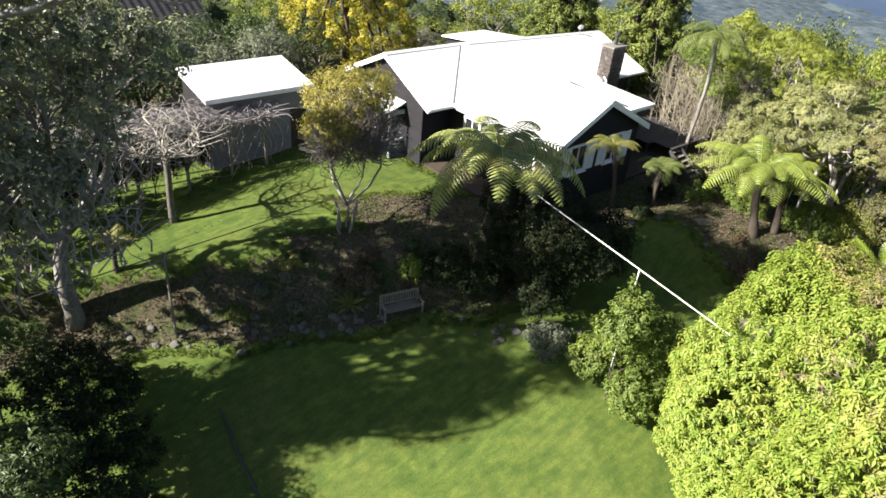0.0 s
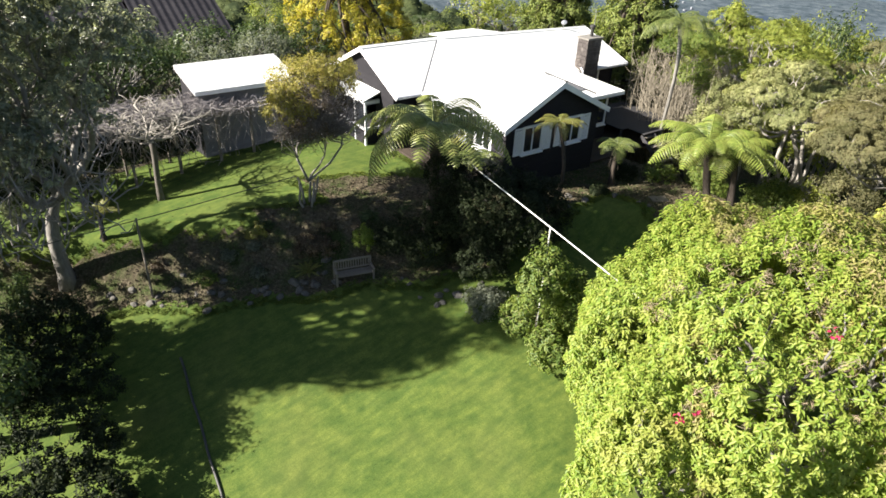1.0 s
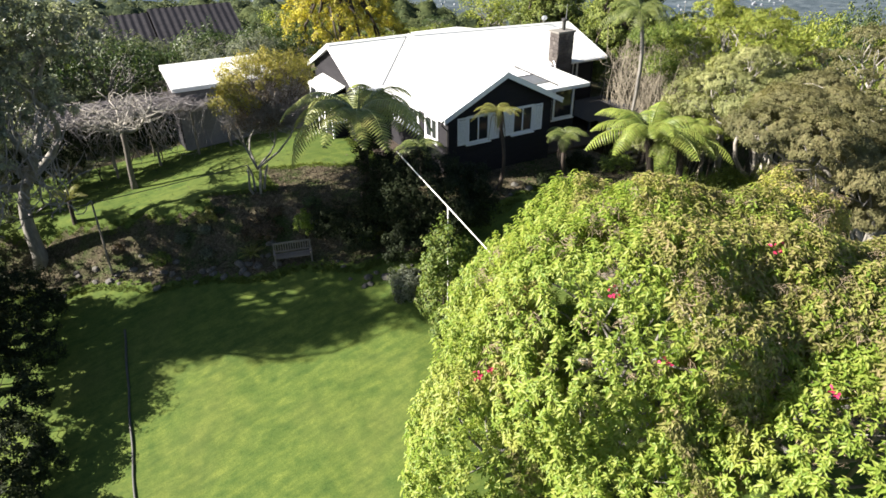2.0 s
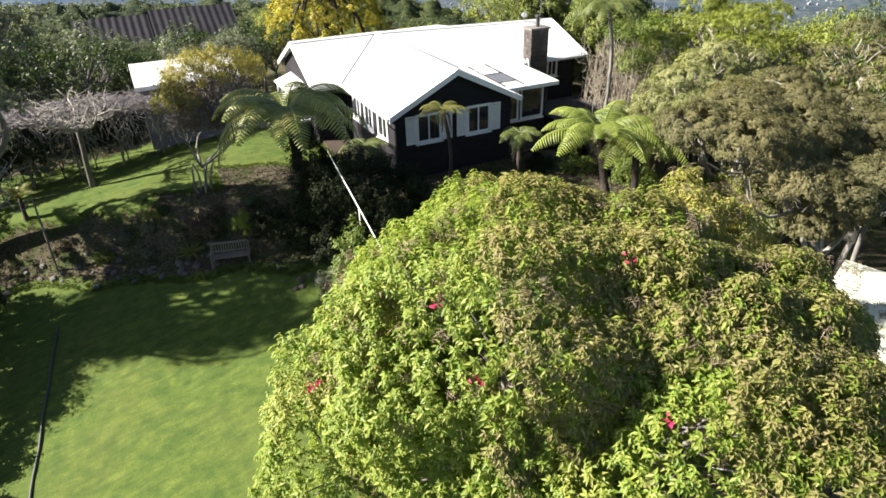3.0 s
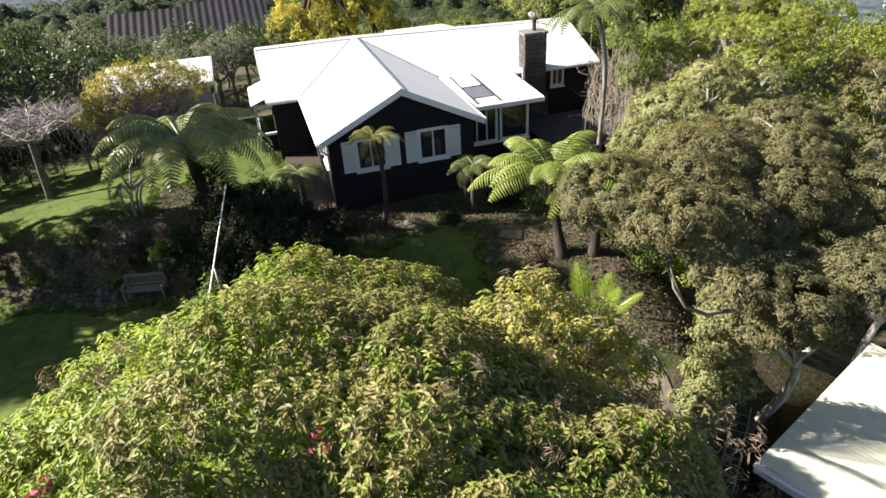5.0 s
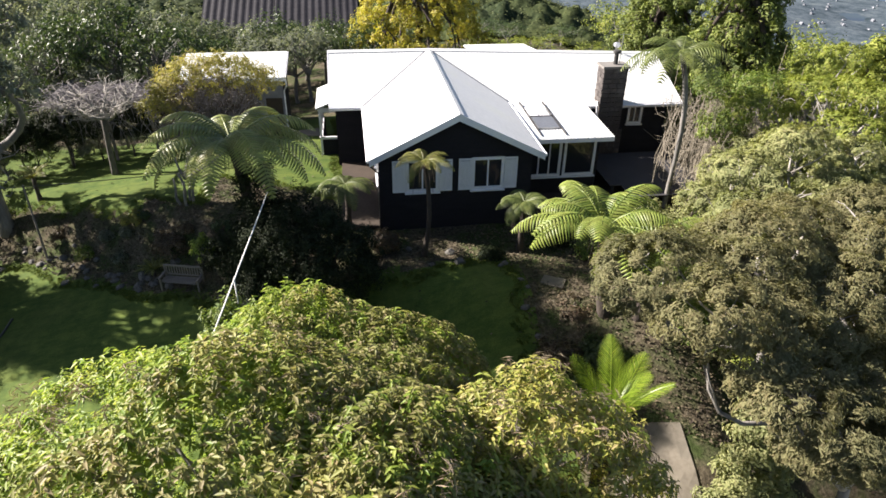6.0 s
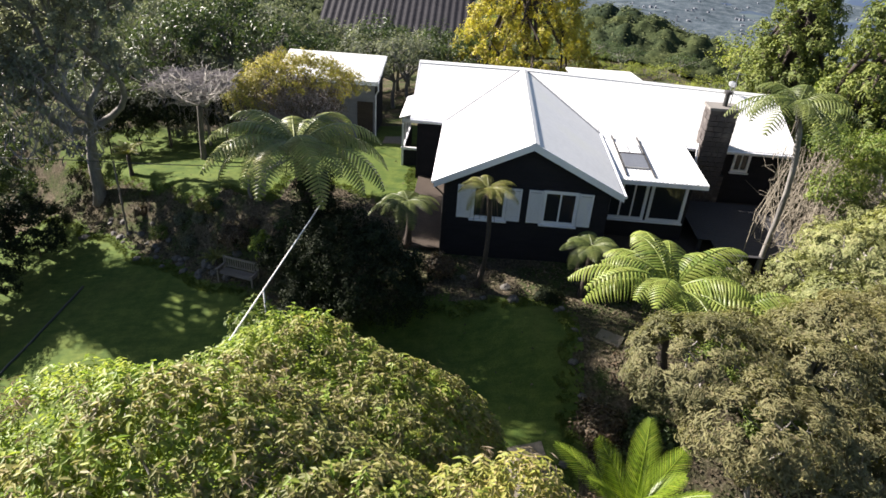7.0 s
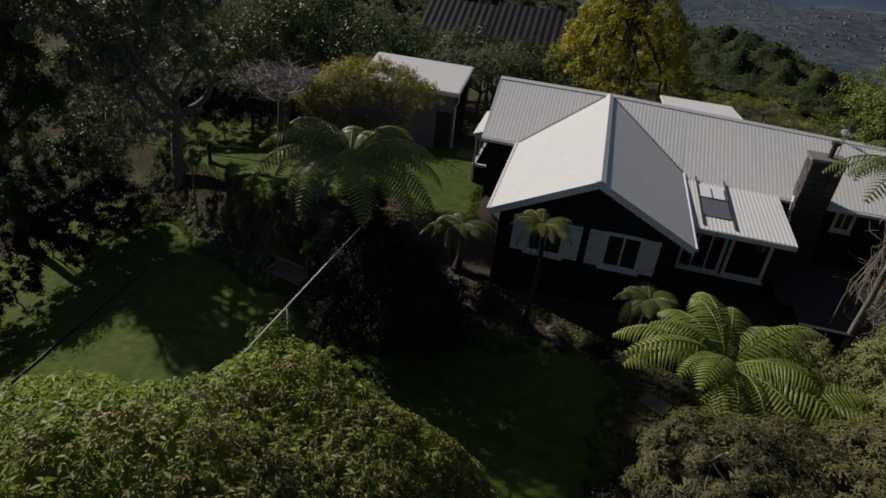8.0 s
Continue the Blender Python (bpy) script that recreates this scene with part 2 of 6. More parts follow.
M = dict(
    lawn=lawn_material(),
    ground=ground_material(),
    roof=surface("white_painted_iron", (0.54, 0.55, 0.54), (0.66, 0.665, 0.65), 5.0, 0.35, 0.7, 0.08, 0.01, stain=(0.60, 0.61, 0.55)),
    roof_moss=surface("mossy_white_iron", (0.56, 0.57, 0.43), (0.72, 0.72, 0.59), 4.0, 0.6, 0.5, 0.1, 0.01, stain=(0.42, 0.45, 0.25)),
    trim=surface("white_trim_paint", (0.62, 0.63, 0.66), (0.78, 0.78, 0.80), 18.0, 1.5, 0.45, 0.1, 0.005),
    cladding=boards_material("dark_stained_boards", (0.010, 0.010, 0.013), (0.026, 0.024, 0.027)),
    brown_boards=boards_material("brown_stained_boards", (0.035, 0.028, 0.022), (0.075, 0.058, 0.045)),
    pale_boards=boards_material("pale_grey_boards", (0.14, 0.14, 0.15), (0.24, 0.24, 0.25)),
    soffit=surface("grey_soffit", (0.20, 0.20, 0.20), (0.30, 0.30, 0.30), 9.0, 1.0, 0.7),
    dark_roof=surface("dark_roof_tiles", (0.014, 0.013, 0.016), (0.036, 0.034, 0.038), 3.0, 0.5, 0.6, 0.3, 0.03),
    brick=surface("weathered_brick", (0.030, 0.025, 0.024), (0.075, 0.062, 0.056), 12.0, 2.0, 0.85, 0.5, 0.02, stain=(0.15, 0.135, 0.12)),
    mortar=surface("grey_mortar", (0.12, 0.11, 0.10), (0.2, 0.19, 0.17), 20.0, 2.0, 0.9),
    steel=surface("dull_steel", (0.25, 0.25, 0.26), (0.42, 0.42, 0.42), 14.0, 2.0, 0.4, 0.1, 0.005, metal=0.8),
    iron=surface("dark_flue_iron", (0.03, 0.03, 0.03), (0.09, 0.085, 0.08), 14.0, 2.0, 0.6, metal=0.4),
    concrete=surface("pale_concrete", (0.11, 0.094, 0.07), (0.19, 0.168, 0.13), 9.0, 0.8, 0.9, 0.3, 0.01, stain=(0.10, 0.09, 0.07)),
    rock=surface("garden_stone", (0.05, 0.047, 0.042), (0.15, 0.14, 0.125), 6.0, 1.2, 0.9, 0.6, 0.04, stain=(0.06, 0.065, 0.045)),
    timber=surface("weathered_timber", (0.10, 0.085, 0.07), (0.24, 0.21, 0.18), 12.0, 1.0, 0.85, 0.3, 0.01, stretch=(1, 6, 1)),
    deck=surface("dark_deck_timber", (0.018, 0.018, 0.021), (0.042, 0.040, 0.042), 10.0, 0.8, 0.8, 0.3, 0.01),
    rope=surface("pale_rope_pipe", (0.62, 0.61, 0.58), (0.78, 0.77, 0.74), 20.0, 2.0, 0.6),
    wire=surface("dark_wire", (0.03, 0.03, 0.028), (0.07, 0.07, 0.065), 20.0, 2.0, 0.6),
    bark_grey=surface("grey_bark", (0.085, 0.08, 0.072), (0.27, 0.255, 0.23), 9.0, 1.4, 0.9, 0.7, 0.03, stretch=(1, 1, 0.35)),
    bark_pale=surface("pale_flaking_bark", (0.14, 0.127, 0.11), (0.38, 0.355, 0.315), 8.0, 1.5, 0.85, 0.6, 0.03, stretch=(1, 1, 0.3)),
    bark_mid=surface("brown_grey_bark", (0.045, 0.04, 0.034), (0.15, 0.135, 0.115), 9.0, 1.4, 0.9, 0.7, 0.03, stretch=(1, 1, 0.35)),
    bark_dark=surface("dark_fibrous_bark", (0.022, 0.017, 0.013), (0.075, 0.058, 0.045), 14.0, 2.0, 0.95, 0.8, 0.04, stretch=(1, 1, 0.3)),
    twig=surface("bare_grey_twigs", (0.13, 0.118, 0.12), (0.30, 0.275, 0.275), 9.0, 1.0, 0.9),
    straw=surface("dry_straw_stems", (0.14, 0.12, 0.09), (0.31, 0.275, 0.21), 9.0, 1.0, 0.9),
    leaf_bright=leafy("bright_broad_leaf", [(0.135, 0.211, 0.032), (0.198, 0.279, 0.041), (0.261, 0.329, 0.059), (0.324, 0.360, 0.081), (0.171, 0.243, 0.036)], 0.45, 0.46, 0.5, (0.34, 0.34, 0.09), 0.56),
    leaf_pink=leafy("yellowing_leaf", [(0.32, 0.35, 0.07), (0.40, 0.39, 0.10), (0.43, 0.35, 0.17), (0.27, 0.34, 0.06)], 0.5, 0.4, 0.7),
    leaf_olive_yellow=leafy("olive_yellow_leaf", [(0.175, 0.19, 0.05), (0.25, 0.255, 0.08), (0.35, 0.34, 0.13), (0.29, 0.235, 0.13), (0.21, 0.235, 0.06)], 0.5, 0.4, 0.7),
    leaf_gold=leafy("golden_leaf", [(0.38, 0.35, 0.045), (0.52, 0.45, 0.055), (0.30, 0.30, 0.045), (0.34, 0.25, 0.07)], 0.5, 0.4, 0.6),
    leaf_straw=leafy("pale_gold_leaf", [(0.30, 0.28, 0.07), (0.42, 0.37, 0.095), (0.24, 0.24, 0.07), (0.31, 0.24, 0.11)], 0.5, 0.4, 0.6),
    leaf_olive=leafy("olive_needle_leaf", [(0.129, 0.129, 0.066), (0.175, 0.172, 0.087), (0.228, 0.220, 0.114), (0.175, 0.151, 0.083)], 0.7, 0.38, 0.35),
    leaf_pale=leafy("pale_feathery_leaf", [(0.185, 0.21, 0.092), (0.255, 0.275, 0.12), (0.33, 0.345, 0.17), (0.24, 0.23, 0.115)], 0.7, 0.36, 0.35),
    leaf_moss=leafy("fresh_green_needle_leaf", [(0.145, 0.195, 0.034), (0.23, 0.28, 0.05), (0.32, 0.36, 0.078), (0.24, 0.24, 0.058)], 0.6, 0.36, 0.3),
    leaf_dark=leafy("dark_glossy_leaf", [(0.034, 0.060, 0.022), (0.060, 0.098, 0.034), (0.104, 0.140, 0.053), (0.049, 0.068, 0.034)], 0.4, 0.32, 0.4),
    # Dark foliage darkened further: the shade on it is put into the colour.
    leaf_shade_dark=leafy("shade_darkened_leaf", [(0.012, 0.018, 0.009), (0.02, 0.03, 0.013), (0.034, 0.042, 0.02)], 0.6, 0.12, 0.4, spec=0.1),
    leaf_grey=leafy("grey_green_leaf", [(0.10, 0.12, 0.098), (0.17, 0.19, 0.158), (0.22, 0.24, 0.20), (0.125, 0.138, 0.10)], 0.65, 0.4, 0.4, spec=0.15),
    leaf_silver=leafy("silvery_leaf", [(0.127, 0.144, 0.115), (0.230, 0.253, 0.213), (0.368, 0.391, 0.345), (0.172, 0.184, 0.144)], 0.35, 0.52, 0.7, spec=0.6),
    leaf_mid=leafy("mid_green_leaf", [(0.07, 0.118, 0.024), (0.12, 0.18, 0.035), (0.195, 0.25, 0.055), (0.14, 0.158, 0.045)], 0.5, 0.32, 0.4),
    leaf_conifer=leafy("dark_conifer_leaf", [(0.080, 0.116, 0.029), (0.131, 0.174, 0.041), (0.203, 0.239, 0.058), (0.102, 0.116, 0.038)], 0.6, 0.25, 0.3),
    leaf_russet=leafy("russet_leaf", [(0.07, 0.045, 0.03), (0.11, 0.075, 0.05), (0.14, 0.11, 0.07), (0.05, 0.045, 0.03)], 0.55, 0.2, 0.8),
    frond=leafy("fern_frond", [(0.11, 0.165, 0.035), (0.19, 0.255, 0.055), (0.265, 0.32, 0.08), (0.165, 0.19, 0.045)], 0.42, 0.38, 0.6),
    frond_mid=leafy("olive_fern_frond", [(0.13, 0.165, 0.05), (0.185, 0.22, 0.07), (0.26, 0.285, 0.10), (0.185, 0.18, 0.07)], 0.4, 0.34, 0.6),
    # Dull green frond, with the small ferns' shade also put into the colour.
    frond_dull=leafy("dull_shade_toned_frond", [(0.085, 0.12, 0.035), (0.13, 0.16, 0.05), (0.17, 0.2, 0.065)], 0.45, 0.3, 0.6),
    leaf_far=leafy("far_bush_leaf", [(0.05, 0.07, 0.026), (0.08, 0.10, 0.036), (0.11, 0.13, 0.05), (0.06, 0.075, 0.034)], 0.7, 0.15, 0.02),
    # Wall colour dulled to grey-blue, with the distance haze put into it.
    town=surface("far_walls", (0.13, 0.14, 0.16), (0.26, 0.27, 0.29), 0.02, 0.01, 0.8),
    seed_stem=leafy("dry_seed_stem", [(0.22, 0.165, 0.13), (0.33, 0.26, 0.20), (0.27, 0.22, 0.17)], 0.8, 0.15, 0.8),
    frond_gold=leafy("golden_frond", [(0.17, 0.185, 0.05), (0.24, 0.245, 0.065), (0.2, 0.175, 0.06)], 0.45, 0.35, 0.8),
    palm=leafy("palm_leaf", [(0.12, 0.20, 0.02), (0.19, 0.28, 0.03), (0.27, 0.34, 0.045)], 0.32, 0.35, 0.8),
    flower=leafy("magenta_petal", [(0.42, 0.02, 0.09), (0.55, 0.04, 0.14), (0.30, 0.015, 0.05)], 0.5, 0.25, 2.0),
    litter=leafy("fallen_leaf", [(0.03, 0.022, 0.016), (0.07, 0.055, 0.036), (0.14, 0.115, 0.08), (0.06, 0.066, 0.026)], 0.8, 0.05, 1.0),
    blade=leafy("grass_blade", [(0.07, 0.105, 0.014), (0.09, 0.128, 0.02), (0.125, 0.15, 0.034), (0.08, 0.115, 0.016)], 0.8, 0.3, 0.3),
)


def glass_material():
    m, nt, b = shader("window_glass")
    b.inputs["Base Color"].default_value = (0.02, 0.022, 0.026, 1)
    b.inputs["Roughness"].default_value = 0.06
    b.inputs["Specular IOR Level"].default_value = 0.6
    return m


M["glass"] = glass_material()
M["canopy"] = canopy_material()
M["dark_roof"].node_tree.nodes["Principled BSDF"].inputs["Specular IOR Level"].default_value = 0.12


# ---- building blocks ----
def mesh_object(name, verts, faces, mat, parent=None, label="", smooth=False):
    me = bpy.data.meshes.new(name)
    if isinstance(faces, np.ndarray):
        k = faces.shape[1]
        me.vertices.add(len(verts))
        me.vertices.foreach_set("co", np.asarray(verts, np.float32).ravel())
        me.loops.add(faces.size)
        me.loops.foreach_set("vertex_index", faces.astype(np.int32).ravel())
        me.polygons.add(len(faces))
        me.polygons.foreach_set("loop_start", np.arange(0, faces.size, k, dtype=np.int32))
        me.update(calc_edges=True)
    else:
        me.from_pydata([tuple(v) for v in verts], [], [tuple(f) for f in faces])
        me.update()
    if smooth:
        me.polygons.foreach_set("use_smooth", np.ones(len(me.polygons), bool))
    me.materials.append(mat)
    ob = new(name, me)
    if parent:
        ob.parent = parent
    if label:
        tagged(ob, label)
    return ob


class Build:
    """Gathers boxes, tubes and sheets into one mesh."""

    def __init__(self):
        self.v, self.f = [], []

    def add(self, verts, faces):
        k = len(self.v)
        self.v += [Vector(v) for v in verts]
        self.f += [[i + k for i in f] for f in faces]
        return self

    def box(self, x0, y0, z0, x1, y1, z1, m=None, bevel=0.0):
        c = [Vector((x, y, z)) for z in (z0, z1) for y in (y0, y1) for x in (x0, x1)]
        if m:
            c = [m @ p for p in c]
        return self.add(c, [(0, 2, 3, 1), (4, 5, 7, 6), (0, 1, 5, 4), (2, 6, 7, 3), (0, 4, 6, 2), (1, 3, 7, 5)])

    def prism(self, outline, depth):
        """An outline of points, thickened by the vector depth."""
        n, d = len(outline), Vector(depth)
        a = [Vector(p) for p in outline]
        faces = [list(range(n))[::-1], list(range(n, 2 * n))] + [[i, (i + 1) % n, n + (i + 1) % n, n + i] for i in range(n)]
        return self.add(a + [p + d for p in a], faces)

    def beam(self, a, b, w, h):
        a, b = Vector(a), Vector(b)
        along = (b - a).normalized()
        side = along.cross(Vector((0, 0, 1)))
        side = side.normalized() * w / 2 if side.length > 0.01 else Vector((w / 2, 0, 0))
        up = side.cross(along).normalized() * h / 2
        q = [side + up, side - up, -side - up, -side + up]
        return self.add([a + p for p in q] + [b + p for p in q], [(3, 2, 1, 0), (4, 5, 6, 7)] + [(i, (i + 1) % 4, 4 + (i + 1) % 4, 4 + i) for i in range(4)])

    def tube(self, points, radii, sides=7):
        points = [Vector(p) for p in points]
        verts, faces, n = [], [], len(points)
        ref = Vector((0.31, 0.95, 0.1))
        for i, p in enumerate(points):
            d = (points[min(i + 1, n - 1)] - points[max(i - 1, 0)]).normalized()
            s = d.cross(ref)
            s = s.normalized() if s.length > 0.05 else d.orthogonal().normalized()
            u = s.cross(d)
            r = radii[i] if isinstance(radii, (list, tuple)) else radii
            verts += [p + (s * math.cos(a) + u * math.sin(a)) * r for a in (2 * math.pi * k / sides for k in range(sides))]
        for i in range(n - 1):
            faces += [(i * sides + k, i * sides + (k + 1) % sides, (i + 1) * sides + (k + 1) % sides, (i + 1) * sides + k) for k in range(sides)]
        faces += [list(range(sides))[::-1], [(n - 1) * sides + k for k in range(sides)]]
        return self.add(verts, faces)

    def weld(self):
        """Joins corners that lie at one place."""
        seen, at, verts = {}, [], []
        for v in self.v:
            k = (round(v.x, 4), round(v.y, 4), round(v.z, 4))
            if k not in seen:
                seen[k] = len(verts)
                verts.append(v)
            at.append(seen[k])
        self.v, self.f = verts, [[at[i] for i in f] for f in self.f]
        return self

    def done(self, name, mat, parent=None, label="", smooth=False):
        return mesh_object(name, self.v, self.f, mat, parent, label, smooth)


def thing(name, at, label, category, group="", kind="", turn=0.0):
    e = new(name)
    e.matrix_world = pose(*at, 0, 0, turn)
    e.empty_display_size = 0.2
    return tagged(e, label, category, group, kind)


def smooth(a, b, x):
    t = min(1.0, max(0.0, (x - a) / (b - a)))
    return t * t * (3 - 2 * t)


def ground_z(x, y):
    """The terraced garden, falling away to the right of the house and into the valley behind."""
    s, c = 0.517 * x + 0.856 * y, 0.856 * x - 0.517 * y
    low = -1.7 + 0.12 * (max(min(c, -4.0), -26.0) + 9.4) + 0.22 * max(-12.0, min(0.0, s + 5.6))
    up = 0.3 + 0.13 * max(-12.0, min(0.0, c + 11.5))
    z = low + (up - low) * smooth(-5.6, -2.8, s)
    z -= 2.2 * smooth(4.0, 6.5, x) * smooth(-11.5, -14.5, y)
    z -= 0.55 * max(0.0, x - 4.5) * smooth(4.5, 9.0, x) * (1 - smooth(2.0, 7.0, y)) * (1 - 0.5 * smooth(20, 60, x))
    z -= 0.25 * max(0.0, x - 13.0) * smooth(2.0, 7.0, y)
    z += 0.10 * noise.noise((x * 0.35, y * 0.35, 3.1)) + 0.03 * noise.noise((x * 1.7, y * 1.7, 8.0))
    out = max(0.0, math.hypot(x - 2, y - 2) - 32.0)
    far = -150.0 * smooth(0, 440 - 160 * smooth(-25, 25, x), out) * smooth(-500, 250, y + 0.75 * x) + 40.0 * smooth(0, 500, out) * (1 - smooth(-300, 60, y + 0.75 * x))
    far += 300.0 * smooth(1500, 4200, out) * smooth(-0.2, 0.5, noise.noise((x * 0.0006, y * 0.0006, 1.0)) + 0.25)
    far += min(1.0, out / 60.0) * (4.0 * noise.noise((x * 0.02, y * 0.02, 5.0)) + 18.0 * smooth(200, 900, out) * noise.noise((x * 0.004, y * 0.004, 2.0)))
    return max(z, -9.0) + far


def on_ground(x, y, lift=0.0):
    return (x, y, ground_z(x, y) + lift)


# ---- plants ----
def leaf_mesh(name, pos, nrm, axis, length, width, mat, parent=None, label="", fold=0.25):
    """Folded diamond leaves: four corners and two triangles each."""
    n = len(pos)
    nrm = nrm / np.maximum(1e-6, np.linalg.norm(nrm, axis=1))[:, None]
    axis = axis - nrm * np.sum(axis * nrm, axis=1)[:, None]
    axis = axis / np.maximum(1e-6, np.linalg.norm(axis, axis=1))[:, None]
    side = np.cross(nrm, axis)
    L, W = np.asarray(length).reshape(-1, 1) * np.ones((n, 1)), np.asarray(width).reshape(-1, 1) * np.ones((n, 1))
    v = np.empty((n, 4, 3))
    v[:, 0] = pos - axis * L * 0.5
    v[:, 1] = pos + side * W * 0.5 + nrm * W * fold - axis * L * 0.08
    v[:, 2] = pos + axis * L * 0.5 - nrm * L * 0.12
    v[:, 3] = pos - side * W * 0.5 + nrm * W * fold - axis * L * 0.08
    i = np.arange(n)[:, None] * 4
    f = np.concatenate([i + np.array([[0, 3, 2]]), i + np.array([[0, 2, 1]])], axis=1).reshape(-1, 3)
    return mesh_object(name, v.reshape(-1, 3), f, mat, parent, label)


def directions(rng, n):
    d = rng.normal(size=(n, 3))
    return d / np.linalg.norm(d, axis=1)[:, None]


def foliage(name, blobs, clumps, per, length, width, spread, mat, parent, seed=1, shell=0.72, up=0.4, low=-0.35, droop=0.0, rough=0.25, flat=1.0, label="", round_=0.6, side=None, rosette=False):
    """A crown: clumps of leaves over the skins of some ellipsoids, with gaps and an uneven outline."""
    rng = np.random.default_rng(seed)
    B = np.array(blobs, float)
    area = (B[:, 3] * B[:, 4] + B[:, 3] * B[:, 5] + B[:, 4] * B[:, 5])
    which = rng.choice(len(B), clumps * 3, p=area / area.sum())
    d = directions(rng, clumps * 3)
    keep = d[:, 2] > low
    if side:
        keep &= d @ np.array(side) > 0.3
    which, d = which[keep][:clumps], d[keep][:clumps]
    lump = 1 + rough * np.sin(d @ np.array([5.1, 2.7, 3.9]) + which * 1.7) * np.cos(d @ np.array([-2.3, 6.1, 1.7]) + which)
    c = B[which, :3] + d * B[which, 3:] * (rng.uniform(shell, 1.0, len(d)) * lump)[:, None]
    inside = np.zeros(len(c), bool)
    for k, b in enumerate(B):
        q = (c - b[:3]) / b[3:]
        inside |= (np.sum(q * q, axis=1) < 0.5) & (which != k)
    c, d = c[~inside], d[~inside]
    m = len(c) * per
    idx = np.repeat(np.arange(len(c)), per)
    if rosette:
        # whorls of drooping leaves round each shoot tip
        tip = d * 0.75 + np.array([0, 0, 0.75]) + rng.normal(size=d.shape) * 0.2
        tip = tip / np.linalg.norm(tip, axis=1)[:, None]
        s1 = np.cross(tip, rng.normal(size=tip.shape))
        s1 = s1 / np.linalg.norm(s1, axis=1)[:, None]
        s2 = np.cross(tip, s1)
        turn = (np.tile(np.arange(per), len(c)) * 2.4 + rng.uniform(-0.3, 0.3, m))[:, None]
        tier = np.tile(np.linspace(0.75, -0.55, per), len(c))[:, None] + rng.normal(size=(m, 1)) * 0.12
        e = (s1[idx] * np.cos(turn) + s2[idx] * np.sin(turn)) * np.cos(tier) + tip[idx] * np.sin(tier)
        s = (rng.uniform(0.75, 1.2, len(c))[idx] * rng.uniform(0.8, 1.2, m))
        pos = c[idx] + e * (length * 0.5 * s)[:, None] + tip[idx] * (spread * np.tile(np.linspace(0.5, -0.5, per), len(c)))[:, None]
        return leaf_mesh(name, pos, tip[idx] * 1.0 + e * 0.25 + rng.normal(size=(m, 3)) * 0.15, e + np.array([0, 0, -droop]), length * s, width * s, mat, parent, label)
    e = directions(rng, m)
    size = rng.uniform(0.6, 1.25, len(c))[idx]
    pos = c[idx] + e * np.array([1, 1, flat]) * (spread * size * rng.uniform(0.15, 1.0, m) ** 0.6)[:, None]
    nrm = d[idx] * round_ + e * (1.3 - round_) + np.array([0, 0, up]) + rng.normal(size=(m, 3)) * 0.28
    axis = e * 0.9 + rng.normal(size=(m, 3)) * 0.7 + np.array([0, 0, -droop])
    s = rng.uniform(0.65, 1.3, m)
    return leaf_mesh(name, pos, nrm, axis, length * s, width * s, mat, parent, label)


def bend(a, b, rng, wobble=0.12, steps=6, sag=0.0):
    a, b = Vector(a), Vector(b)
    span = (b - a).length
    pts = []
    off = [Vector(rng.normal(size=3)) * span * wobble for _ in range(2)]
    for i in range(steps + 1):
        t = i / steps
        w = math.sin(math.pi * t)
        pts.append(a.lerp(b, t) + off[0] * w * (1 - t) + off[1] * w * t + Vector((0, 0, sag * w * span)))
    return pts


